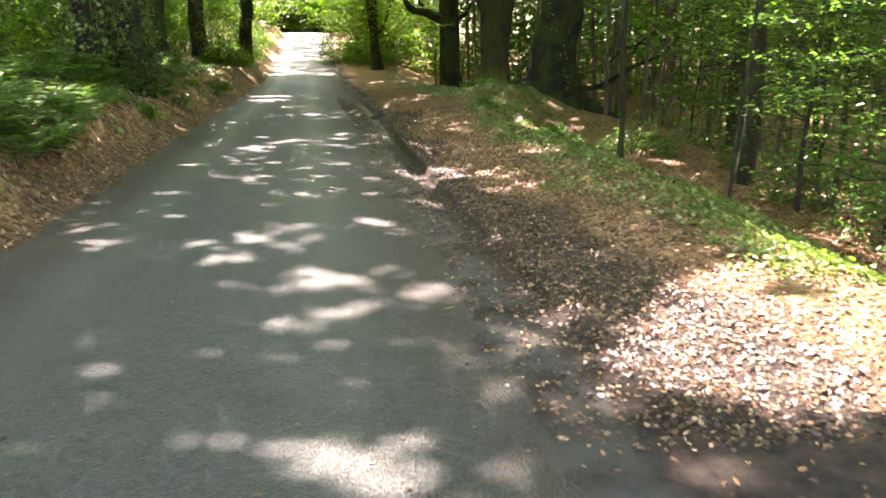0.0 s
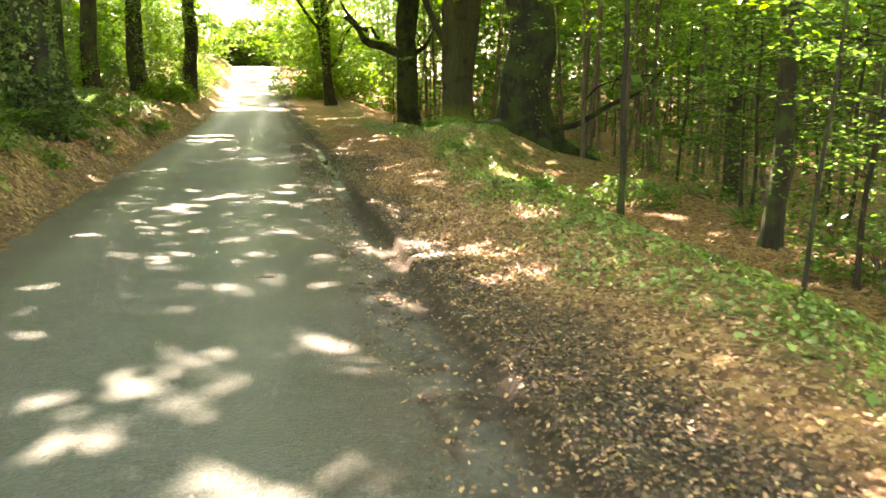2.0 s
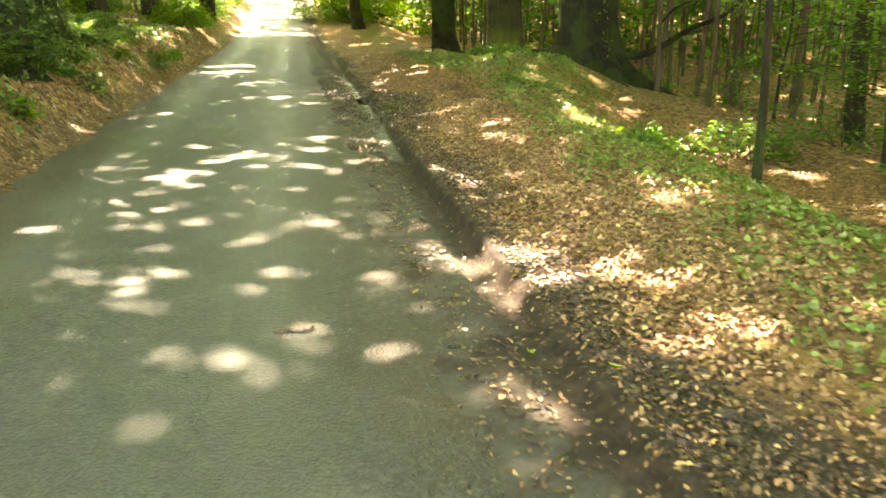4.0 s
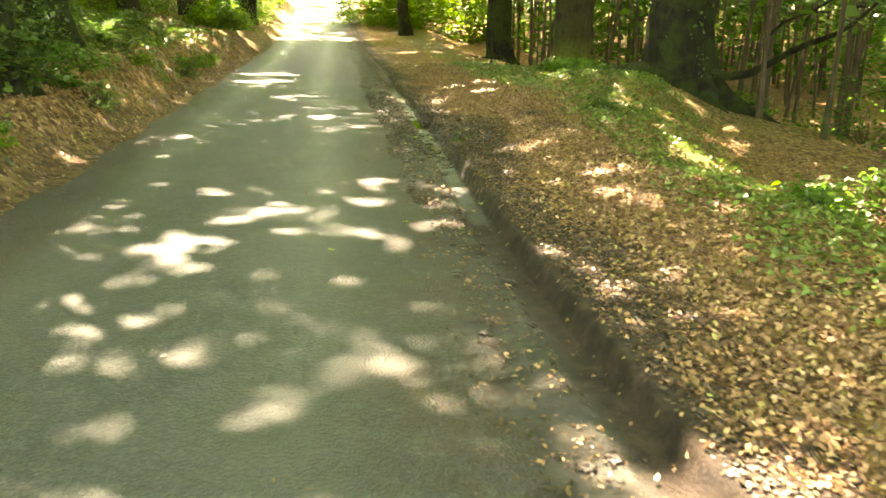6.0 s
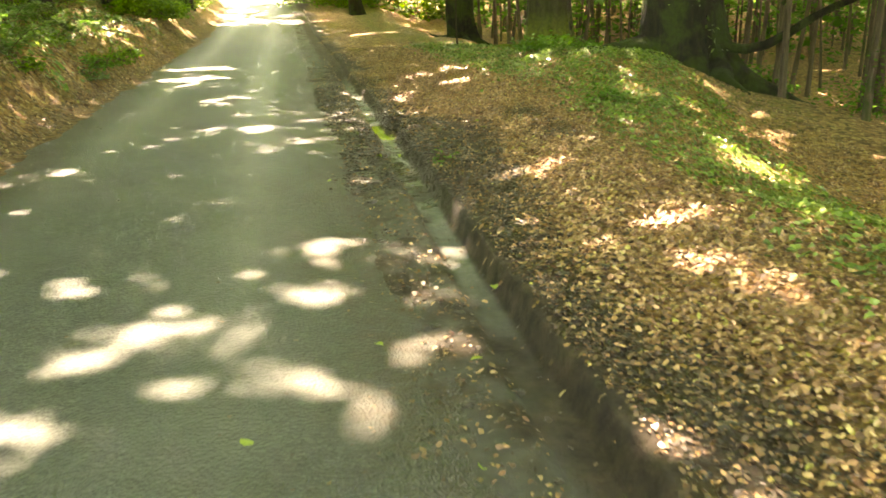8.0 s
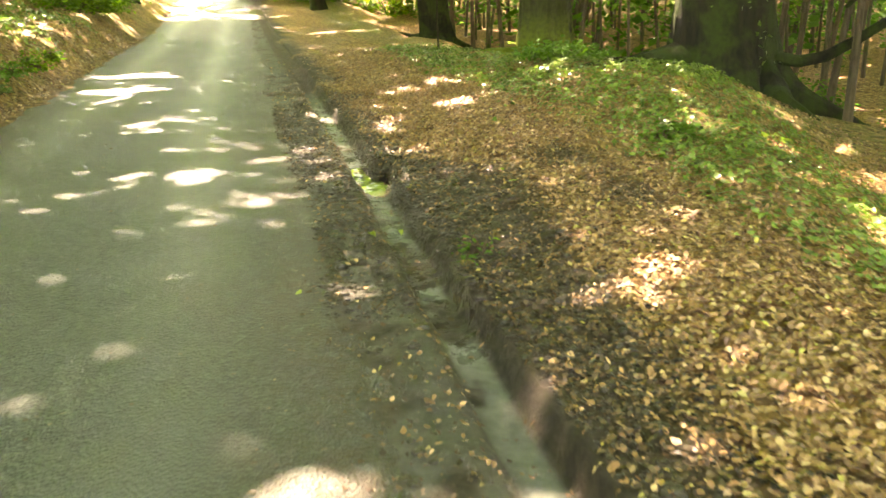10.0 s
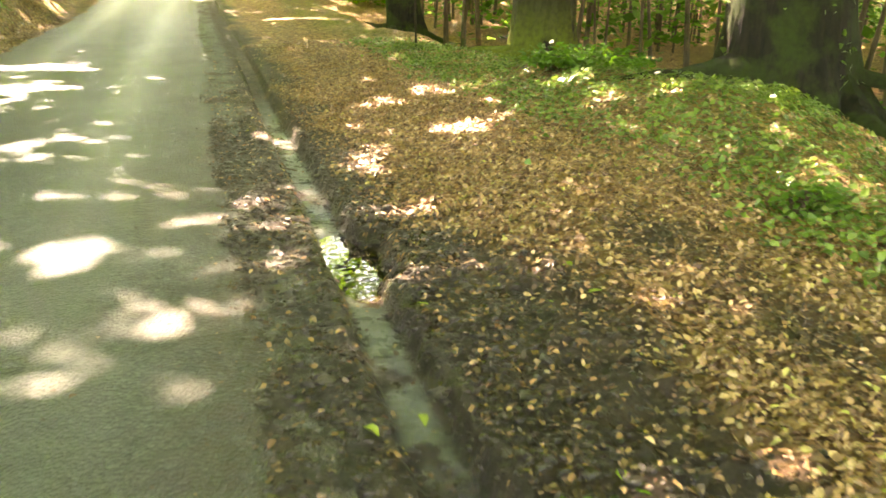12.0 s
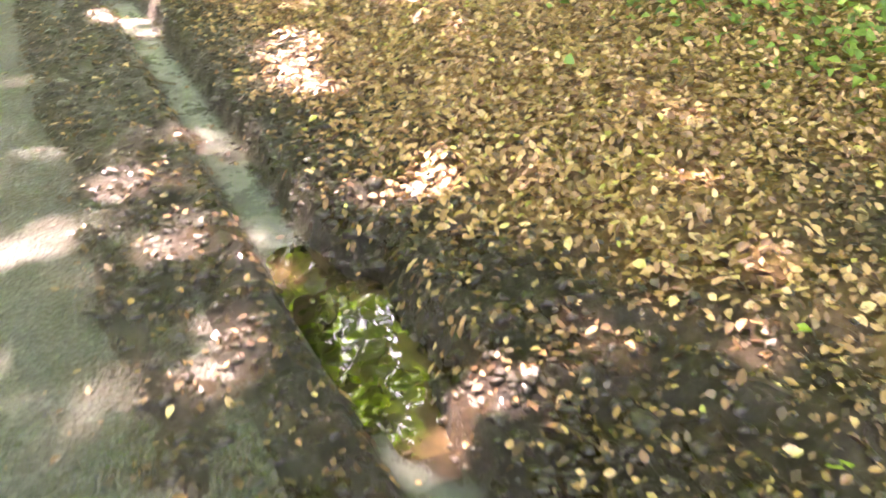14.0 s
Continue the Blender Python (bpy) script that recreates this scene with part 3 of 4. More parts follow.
# openings cut in the unseen overhead canopy so that sun patches fall on the lane and on the verge: x, y, half length,
# half width and turn on the ground
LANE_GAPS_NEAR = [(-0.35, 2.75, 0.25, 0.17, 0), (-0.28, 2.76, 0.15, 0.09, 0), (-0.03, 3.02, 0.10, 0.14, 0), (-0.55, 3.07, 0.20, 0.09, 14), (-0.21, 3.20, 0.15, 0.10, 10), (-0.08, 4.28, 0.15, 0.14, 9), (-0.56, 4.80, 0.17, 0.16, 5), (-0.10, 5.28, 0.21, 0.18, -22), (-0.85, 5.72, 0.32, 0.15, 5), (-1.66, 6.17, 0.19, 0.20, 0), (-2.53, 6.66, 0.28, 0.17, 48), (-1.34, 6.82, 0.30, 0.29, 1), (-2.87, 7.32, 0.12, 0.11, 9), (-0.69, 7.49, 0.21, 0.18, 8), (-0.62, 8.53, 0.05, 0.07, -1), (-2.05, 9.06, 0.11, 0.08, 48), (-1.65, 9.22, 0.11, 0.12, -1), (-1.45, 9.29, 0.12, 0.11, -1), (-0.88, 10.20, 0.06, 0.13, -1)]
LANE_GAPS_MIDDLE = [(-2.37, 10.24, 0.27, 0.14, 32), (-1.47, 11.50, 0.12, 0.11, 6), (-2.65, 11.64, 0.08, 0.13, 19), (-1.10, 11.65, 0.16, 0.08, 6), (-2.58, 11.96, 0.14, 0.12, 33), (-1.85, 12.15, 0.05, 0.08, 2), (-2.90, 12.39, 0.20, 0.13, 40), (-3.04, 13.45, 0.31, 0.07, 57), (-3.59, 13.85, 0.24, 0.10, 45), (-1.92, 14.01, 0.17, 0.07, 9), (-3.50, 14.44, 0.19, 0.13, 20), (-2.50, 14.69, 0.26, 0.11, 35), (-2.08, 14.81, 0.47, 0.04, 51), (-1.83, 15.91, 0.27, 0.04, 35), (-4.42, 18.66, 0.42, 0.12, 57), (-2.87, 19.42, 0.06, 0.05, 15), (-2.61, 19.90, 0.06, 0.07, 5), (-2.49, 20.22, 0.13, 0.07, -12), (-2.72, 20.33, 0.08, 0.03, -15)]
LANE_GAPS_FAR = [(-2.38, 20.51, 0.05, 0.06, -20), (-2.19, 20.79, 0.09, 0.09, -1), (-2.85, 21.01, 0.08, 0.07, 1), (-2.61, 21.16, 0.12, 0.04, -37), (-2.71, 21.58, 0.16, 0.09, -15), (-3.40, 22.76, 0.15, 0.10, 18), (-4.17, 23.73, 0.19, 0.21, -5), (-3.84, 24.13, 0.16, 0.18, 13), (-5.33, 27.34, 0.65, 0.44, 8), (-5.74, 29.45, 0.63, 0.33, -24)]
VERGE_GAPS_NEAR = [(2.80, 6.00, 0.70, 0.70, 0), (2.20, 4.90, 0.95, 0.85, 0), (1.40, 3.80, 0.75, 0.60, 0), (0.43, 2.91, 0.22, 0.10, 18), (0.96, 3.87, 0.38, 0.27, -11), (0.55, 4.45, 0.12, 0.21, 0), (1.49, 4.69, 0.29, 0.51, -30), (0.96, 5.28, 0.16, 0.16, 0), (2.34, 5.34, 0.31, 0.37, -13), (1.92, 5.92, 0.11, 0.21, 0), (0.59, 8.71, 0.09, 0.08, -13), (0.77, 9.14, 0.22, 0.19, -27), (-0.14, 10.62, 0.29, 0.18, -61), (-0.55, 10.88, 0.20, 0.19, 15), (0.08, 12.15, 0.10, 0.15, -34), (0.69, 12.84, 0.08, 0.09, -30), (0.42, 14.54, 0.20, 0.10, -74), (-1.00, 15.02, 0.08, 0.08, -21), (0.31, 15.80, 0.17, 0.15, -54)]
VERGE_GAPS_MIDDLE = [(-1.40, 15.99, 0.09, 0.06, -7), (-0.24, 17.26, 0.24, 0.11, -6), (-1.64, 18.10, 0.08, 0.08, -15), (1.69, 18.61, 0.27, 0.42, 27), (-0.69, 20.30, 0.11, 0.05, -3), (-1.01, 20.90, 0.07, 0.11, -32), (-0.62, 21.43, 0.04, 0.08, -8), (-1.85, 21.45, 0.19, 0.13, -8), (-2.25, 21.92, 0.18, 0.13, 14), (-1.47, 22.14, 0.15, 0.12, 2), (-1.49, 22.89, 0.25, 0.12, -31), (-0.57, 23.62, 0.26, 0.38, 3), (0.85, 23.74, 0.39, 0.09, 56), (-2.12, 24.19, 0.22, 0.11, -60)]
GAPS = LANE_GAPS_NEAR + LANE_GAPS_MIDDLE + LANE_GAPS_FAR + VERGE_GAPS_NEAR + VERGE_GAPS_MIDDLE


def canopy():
    """Centres of leaf clumps, out of view overhead, that shade the ground; laid out by the spot each one shades."""
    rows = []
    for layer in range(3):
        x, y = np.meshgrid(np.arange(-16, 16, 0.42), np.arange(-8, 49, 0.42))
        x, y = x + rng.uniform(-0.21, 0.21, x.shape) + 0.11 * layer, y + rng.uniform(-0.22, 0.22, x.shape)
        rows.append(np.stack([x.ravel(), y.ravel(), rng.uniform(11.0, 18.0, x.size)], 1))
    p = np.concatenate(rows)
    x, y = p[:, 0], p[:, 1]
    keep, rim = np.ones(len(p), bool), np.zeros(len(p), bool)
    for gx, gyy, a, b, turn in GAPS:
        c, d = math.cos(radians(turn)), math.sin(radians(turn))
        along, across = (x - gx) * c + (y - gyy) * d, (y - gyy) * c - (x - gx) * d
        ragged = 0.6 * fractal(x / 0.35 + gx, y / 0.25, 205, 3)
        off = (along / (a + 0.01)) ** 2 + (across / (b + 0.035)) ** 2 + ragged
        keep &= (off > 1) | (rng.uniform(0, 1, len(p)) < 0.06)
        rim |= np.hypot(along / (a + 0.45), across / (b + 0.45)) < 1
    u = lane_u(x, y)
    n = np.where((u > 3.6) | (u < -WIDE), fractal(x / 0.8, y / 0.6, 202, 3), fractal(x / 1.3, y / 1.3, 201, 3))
    # coverage is set region by region to steer how much sun gets through
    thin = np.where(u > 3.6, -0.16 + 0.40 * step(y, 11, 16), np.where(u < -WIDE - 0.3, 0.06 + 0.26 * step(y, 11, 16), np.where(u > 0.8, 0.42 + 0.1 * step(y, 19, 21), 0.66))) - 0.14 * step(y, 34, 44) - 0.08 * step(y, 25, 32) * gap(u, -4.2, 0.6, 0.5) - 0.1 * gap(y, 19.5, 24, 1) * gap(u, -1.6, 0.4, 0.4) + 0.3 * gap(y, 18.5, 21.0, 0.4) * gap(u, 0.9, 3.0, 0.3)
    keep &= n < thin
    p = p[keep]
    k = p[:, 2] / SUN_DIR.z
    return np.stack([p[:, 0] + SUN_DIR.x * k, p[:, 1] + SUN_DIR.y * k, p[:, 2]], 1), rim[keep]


def far_canopy():
    """Leaf clumps added overhead to shade the wood beyond the near canopy, with the lane's far stretch left open."""
    rows = []
    for layer in range(2):
        x, y = np.meshgrid(np.arange(-50, 62, 0.75), np.arange(-14, 118, 0.75))
        x, y = x + rng.uniform(-0.38, 0.38, x.shape), y + rng.uniform(-0.38, 0.38, x.shape)
        rows.append(np.stack([x.ravel(), y.ravel(), rng.uniform(11.0, 17.0, x.size)], 1))
    p = np.concatenate(rows)
    x, y = p[:, 0], p[:, 1]
    u = lane_u(x, y)
    keep = ~((x > -16) & (x < 16) & (y > -8) & (y < 49))
    keep &= (u > 0.8) | (u < -WIDE - 0.8) | (y < 56) | (fractal(x / 0.9, y / 2.5, 223, 3) < -0.02)
    keep &= fractal(x / 1.6, y / 1.6, 221, 3) < 0.1
    p = p[keep]
    k = p[:, 2] / SUN_DIR.z
    return np.stack([p[:, 0] + SUN_DIR.x * k, p[:, 1] + SUN_DIR.y * k, p[:, 2]], 1)


# coarse leaf cover added high up only to keep sun off the wood
pts = clumps(far_canopy(), 5, 0.3, 0.6)
tagged(leaf_object("far_shade_canopy", pts, rng.uniform(0.5, 0.75, len(pts)), 28, BEECH, LEAF_PLAIN), "green leaf canopy added over the wood to shade it", "foliage", kind="stuff")
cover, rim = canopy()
# the unseen canopy is shared out as crowns of the nearest trees
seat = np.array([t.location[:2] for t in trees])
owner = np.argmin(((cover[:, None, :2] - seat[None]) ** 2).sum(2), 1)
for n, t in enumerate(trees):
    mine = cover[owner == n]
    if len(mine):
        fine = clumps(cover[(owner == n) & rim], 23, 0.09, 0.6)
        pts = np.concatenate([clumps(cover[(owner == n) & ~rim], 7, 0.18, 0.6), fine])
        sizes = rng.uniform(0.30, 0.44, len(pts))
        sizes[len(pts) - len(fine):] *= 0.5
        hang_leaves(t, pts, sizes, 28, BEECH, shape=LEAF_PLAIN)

# low sunlit boughs over the far lane
for n, (cx, cy, cz, sx, sy, sz, count, mat) in enumerate([(1.5, 45.5, 4.4, 4.5, 2.5, 2.2, 330, BRIGHT), (-3.6, 53.0, 4.6, 4.0, 3.0, 2.2, 420, BRIGHT), (-12.2, 48, 4.6, 2.6, 3.0, 2.2, 260, BEECH), (-13.8, 41, 4.4, 2.8, 3.0, 2.2, 260, BRIGHT), (-13.6, 34, 4.6, 2.6, 3.0, 2.2, 240, BRIGHT), (-4.9, 57.5, 4.6, 2.0, 2.6, 3.2, 620, BRIGHT), (-13.7, 56, 4.4, 2.0, 3.4, 3.4, 520, BRIGHT), (-7.6, 61, 6.0, 2.6, 2.6, 2.4, 460, BRIGHT)]):
    t = trees[[2, 3, 4, 5, 6, 3, 4, 3][n]]
    c = np.array([cx, cy, cz]) + rng.normal(0, 0.55, (count, 3)) * np.array([sx, sy, sz])
    pts = clumps(c, 22, 0.34, 0.35)
    hang_leaves(t, pts, rng.uniform(0.10, 0.19, len(pts)), 30, mat, "bough_leaves")


# low boughs of the trees at the wood's edge
for t, (cx, cy, cz, sx, sy, sz, count) in ((trees[12], (6.0, 14.5, 3.2, 2.6, 3.2, 1.2, 420)), (trees[13], (8.2, 20.0, 3.4, 3.0, 4.0, 1.3, 420)), (trees[0], (6.5, 28.0, 4.0, 3.2, 3.0, 1.0, 260)), (trees[11], (5.6, 8.5, 3.2, 1.6, 2.0, 1.0, 160))):
    c = np.array([cx, cy, cz]) + rng.normal(0, 0.6, (count, 3)) * np.array([sx, sy, sz])
    c = c[c[:, 2] > 1.3]
    pts = clumps(c, 20, 0.26, 0.18)
    hang_leaves(t, pts, rng.uniform(0.06, 0.11, len(pts)), 24, BRIGHT, "bough_leaves")


def ivy_on(tree, radius, tall, count, spread=0.06):
    """Ivy leaves up a trunk."""
    a, h = rng.uniform(0, 2 * np.pi, count), tall * rng.uniform(0, 1, count) ** 1.4
    strand = step(np.sin(3 * a + 1.5 * value_noise(h / 0.6, 0 * h, 3)), -0.4, 0.5)
    keep = rng.uniform(0, 1, count) < strand
    a, h = a[keep], h[keep]
    r = radius * (1 + 0.5 * np.exp(-h / 0.4)) + rng.uniform(0, spread, len(h))
    pts = np.stack([r * np.cos(a), r * np.sin(a), 0.1 + h], 1)
    under(leaf_object("ivy", pts, rng.uniform(0.05, 0.1, len(h)), 75, IVY, LEAF_IVY), tree)


for k, radius in ((4, 0.36), (5, 0.34), (7, 0.34), (8, 0.26), (9, 0.27), (14, 0.25), (15, 0.2)):
    ivy_on(trees[k], radius, 5.0, 2600, 0.16)
ivy_on(trees[0], 0.62, 3.0, 450, 0.04)


# ---- woodland poles ----
def pole_arrays(seed, tall, r0):
    """A thin straight trunk with a few dead side twigs."""
    g = np.random.default_rng(seed)
    h = np.linspace(0, tall, 9)
    p = np.stack([0.10 * value_noise(h / 3, 0 * h, seed), 0.10 * value_noise(h / 3, 0 * h, seed + 1), h], 1) + np.outer(h, [g.normal(0, 0.02), g.normal(0, 0.02), 0])
    rows = [dict(points=p, radii=np.linspace(r0, r0 * 0.35, 9) * np.where(h < 0.2, 1.35, 1), sides=9)]
    for k in range(9):
        s = g.uniform(0.12, 0.9)
        b = np.array([np.interp(s * tall, h, p[:, q]) for q in range(3)])
        a = g.uniform(0, 2 * np.pi)
        d = g.uniform(0.4, 1.2)
        rows.append(dict(points=bend(b, b + np.array([d * np.cos(a), d * np.sin(a), g.uniform(-0.1, 0.5)]), 0.05, 0.1, 5, k), radii=np.linspace(r0 * 0.22, 0.005, 5), sides=5))
    return rows


def pole_spot(g):
    """A place in the wood on the right, clear of the verge and of the old trees."""
    while True:
        y = g.uniform(5, 62)
        u = g.uniform(6.8, 24)
        x = float(lane_x(u, y))
        if min(math.hypot(x - t.location.x, y - t.location.y) for t in trees) > 0.95:
            return x, y


kinds = []
for n in range(6):
    tall, r0 = 8.5 + 0.5 * n, (0.03, 0.042, 0.05, 0.036, 0.06, 0.045)[n]
    root = tagged(new("pole_tree"), "thin straight brown woodland tree with bare lower twigs", "tree", "thin trees of the wood")
    under(new("trunk", tubes_mesh("trunk", pole_arrays(300 + n, tall, r0), POLE_BARK)), root)
    c = np.array([0, 0, tall - 0.8]) + rng.normal(0, 1, (26, 3)) * np.array([0.65, 0.65, 0.9])
    under(leaf_object("crown", clumps(c, 9, 0.3, 0.5), rng.uniform(0.18, 0.32, 26 * 9), 35, WOODLAND, LEAF_PLAIN), root)
    kinds.append(root)
g = np.random.default_rng(17)
near_poles = []
for n in range(290):
    x, y = pole_spot(g)
    near_poles.append((x, y))
    m = pose(x, y, ground_z(x, y) - 0.05, g.normal(0, 3), g.normal(0, 3), g.uniform(0, 360))
    if n < 6:
        kinds[n].matrix_basis = m
    else:
        copy_thing(kinds[n % 6], m)

rows = []
for n in range(420):
    y, u = g.uniform(-30, 95), g.uniform(24, 60)
    if n % 5 == 0:
        y, u = g.uniform(60, 110), g.uniform(5, 40)
    if n % 5 == 1:
        y, u = g.uniform(0, 75), g.uniform(-40, -11)
    x = float(lane_x(u, y))
    z = ground_z(x, y) - 0.1
    h = np.linspace(0, g.uniform(8, 12), 5)
    rows.append(dict(points=np.stack([x + 0.15 * value_noise(h, 0 * h + n, 5), y + 0 * h, z + h], 1), radii=np.linspace(g.uniform(0.07, 0.16), 0.05, 5), sides=6))
tagged(new("far_wood_trunks", tubes_mesh("far_wood_trunks", rows, POLE_BARK)), "many thin brown trunks deep in the wood", "woodland", kind="stuff")
tips = np.array([r["points"][-1] for r in rows])
c = np.repeat(tips, 12, 0) + rng.normal(0, 1, (len(tips) * 12, 3)) * np.array([1.5, 1.5, 1.4]) - np.array([0, 0, 1.0])
low = np.repeat(np.array([r["points"][0] for r in rows]), 5, 0) + rng.normal(0, 1, (len(rows) * 5, 3)) * np.array([1.6, 1.6, 0.3])
low[:, 2] = height(low[:, 0], low[:, 1]) + rng.uniform(0.3, 4.5, len(low))
c = np.concatenate([c, low])
yf = rng.uniform(-25, 110, 4800)
uf = rng.uniform(26, 52, 4800)
xf = lane_x(uf, yf)
wall = np.stack([xf, yf, height(xf, yf) + 13 * rng.uniform(0, 1, 4800) ** 0.9], 1)
ya = rng.uniform(60, 120, 4800)
xa = lane_x(np.where(rng.uniform(0, 1, 4800) < 0.6, rng.uniform(3.5, 50, 4800), -WIDE - rng.uniform(5, 45, 4800)), ya)
ahead = np.stack([xa, ya, height(xa, ya) + 15 * rng.uniform(0, 1, 4800)], 1)
yb = rng.uniform(36, 64, 3800)
xb = lane_x(rng.uniform(7.5, 34, 3800), yb)
shrubs = np.stack([xb, yb, height(xb, yb) + 8.5 * rng.uniform(0, 1, 3800) ** 0.9], 1)
yc = rng.uniform(24, 70, 2200)
xc = lane_x(-WIDE - rng.uniform(5.5, 16, 2200), yc)
shrubs_left = np.stack([xc, yc, height(xc, yc) + 7.5 * rng.uniform(0, 1, 2200)], 1)
c = np.concatenate([c, ahead, shrubs, shrubs_left])
yg = rng.uniform(-25, 100, 4500)
xg = lane_x(-WIDE - rng.uniform(9, 30, 4500), yg)
wall_left = np.stack([xg, yg, height(xg, yg) + 12 * rng.uniform(0, 1, 4500)], 1)
c = np.concatenate([c, wall, wall_left])
y = rng.uniform(2, 90, 3600)
x = lane_x(rng.uniform(8, 48, 3600), y)
mid = np.stack([x, y, height(x, y) + 1.6 + 6.5 * rng.uniform(0, 1, 3600) ** 0.8], 1)
yl = rng.uniform(2, 80, 1500)
xl = lane_x(-WIDE - rng.uniform(6, 26, 1500), yl)
side = np.stack([xl, yl, height(xl, yl) + 0.5 + 6.5 * rng.uniform(0, 1, 1500)], 1)
c = np.concatenate([c, mid, side])
pts = clumps(c, 11, 0.42, 0.4)
tagged(leaf_object("far_wood_leaves", pts, rng.uniform(0.2, 0.4, len(pts)), 30, WOODLAND, LEAF_PLAIN), "green leaves of the deep wood", "foliage", kind="stuff")


# ---- saplings and shrubs at the wood's edge ----
def sapling(x, y, tall, r0, lean, sprays, label, seed, mat=WOODLAND, low=0.5, reach=1.0):
    """A thin stem with level sprays of leaves."""
    z = ground_z(x, y) - 0.06
    root = tagged(new("sapling"), label, "sapling", "young trees at the wood's edge")
    root.location = (x, y, z)
    h = np.linspace(0, tall, 14)
    p = np.stack([lean[0] * h + 0.05 * value_noise(h / 0.9, 0 * h, seed), lean[1] * h + 0.05 * value_noise(h / 0.9, 0 * h, seed + 5), h], 1)
    under(new("stem", tubes_mesh("stem", [dict(points=p, radii=np.linspace(r0, r0 * 0.35, 14) * np.where(h < 0.15, 1.3, 1), sides=10, lumps=0.06, seed=seed)], GREY_BARK)), root)
    twigs, pts = [], []
    for k in range(sprays):
        s = rng.uniform(low, 1) * tall
        b = np.array([np.interp(s, h, p[:, q]) for q in range(3)])
        a, d = rng.uniform(0, 2 * np.pi), reach * rng.uniform(0.6, 1.5)
        end = b + np.array([d * np.cos(a), d * np.sin(a), rng.uniform(-0.15, 0.35)])
        line = bend(b, end, 0.06, 0.08, 8, k + seed)
        twigs.append(dict(points=line, radii=np.linspace(r0 * 0.3, 0.004, 8), sides=5))
        q = line[rng.integers(2, 8, 75)] + rng.normal(0, 1, (75, 3)) * np.array([0.16, 0.16, 0.035]) * reach
        pts.append(q)
    if sprays:
        for row in twigs:
            under(new("branch", tubes_mesh("branch", [row], GREY_BARK)), root)
        pts = np.concatenate(pts)
        under(leaf_object("leaves", pts, rng.uniform(0.05, 0.095, len(pts)), 22, mat), root)
    return root


sapling(2.92, 14.35, 5.5, 0.05, (-0.02, 0.0), 10, "slim bare-stemmed young tree on the verge", 31, low=0.55)
sapling(-0.24, 31.6, 2.6, 0.022, (0.01, 0.0), 3, "bare thin sapling standing by the verge", 35, low=0.7, reach=0.5)
sapling(2.95, 8.9, 4.0, 0.02, (0.05, 0.01), 14, "leaning young beech with level leaf sprays", 33, low=0.4)
for n, (x, y, tall) in enumerate([(5.4, 12.0, 4.2), (6.2, 14.5, 4.5), (4.9, 9.5, 3.4), (7.4, 17.5, 4.8), (5.6, 17.0, 3.6), (8.2, 13.0, 4.6), (6.6, 10.5, 4.0), (4.9, 7.2, 3.2), (8.6, 20.5, 5.0), (6.3, 22.5, 4.2), (9.6, 16.5, 5.0), (4.5, 11.0, 3.6), (5.9, 8.6, 3.8), (7.2, 12.2, 4.4), (4.3, 7.9, 3.0), (6.9, 9.2, 4.6), (5.2, 15.6, 4.0)]):
    sapling(x, y, tall, 0.035, (rng.normal(0, 0.03), rng.normal(0, 0.03)), 34, "young beech with tiers of bright green leaves", 40 + n, WOODLAND, low=0.22, reach=1.15)


def bush(x, y, wide, tall, label, mat, count, leaf=0.09, name="bush", group=""):
    """Stems fanning from the ground, with clumps of leaves over an uneven dome."""
    z = ground_z(x, y) - 0.05
    root = tagged(new(name), label, "bush", group)
    root.location = (x, y, z)
    a, r = rng.uniform(0, 2 * np.pi, count), np.sqrt(rng.uniform(0, 1, count))
    top = tall * (1 - 0.65 * r ** 2) * rng.uniform(0.04, 1.0, count)
    c = np.stack([wide * r * np.cos(a), wide * r * np.sin(a), top], 1)
    stems = [dict(points=bend((0.1 * c[k, 0], 0.1 * c[k, 1], 0), c[k], 0.05, 0.08, 6, k), radii=np.linspace(0.02, 0.004, 6), sides=5) for k in range(0, count, max(1, count // 14))]
    for row in stems:
        under(new("stem", tubes_mesh("stem", [row], TWIG)), root)
    pts = clumps(c, 16, 0.6 * wide / math.sqrt(count) + 0.05, 0.7)
    pts[:, 2] = np.maximum(pts[:, 2], 0.04)
    under(leaf_object("leaves", pts, rng.uniform(0.7, 1.3, len(pts)) * leaf, 38, mat), root)
    return root


bush(-13.6, 84, 2.7, 4.4, "dark green hedge beyond the end of the lane", BEECH, 600, 0.36)
bush(-10.9, 84.6, 2.7, 4.4, "dark green hedge beyond the end of the lane", BEECH, 600, 0.36)
bush(-17.2, 82, 2.4, 5.0, "sunny green bush beyond the trees", BEECH, 260, 0.3)
bush(-8.6, 83, 2.2, 5.2, "sunny green bush beyond the trees", BEECH, 260, 0.3)
bush(-7.2, 78, 2.6, 5.0, "sunny green bush beyond the trees", BRIGHT, 260, 0.25)
bush(-4.6, 70, 2.4, 6.0, "sunny green bush beyond the trees", BRIGHT, 260, 0.25)
bush(-16.5, 76, 3.0, 4.0, "sunny green bush beyond the trees", BRIGHT, 140, 0.25)
bush(-6.3, 60, 1.9, 2.3, "bright sunlit bush beside the lane", BRIGHT, 140, 0.16)
bush(-4.7, 56, 1.6, 1.5, "bright sunlit bush beside the lane", BRIGHT, 110, 0.14)
bush(-10.6, 43.5, 1.1, 1.2, "pale green nettles at the lane's edge", BRIGHT, 90, 0.12)
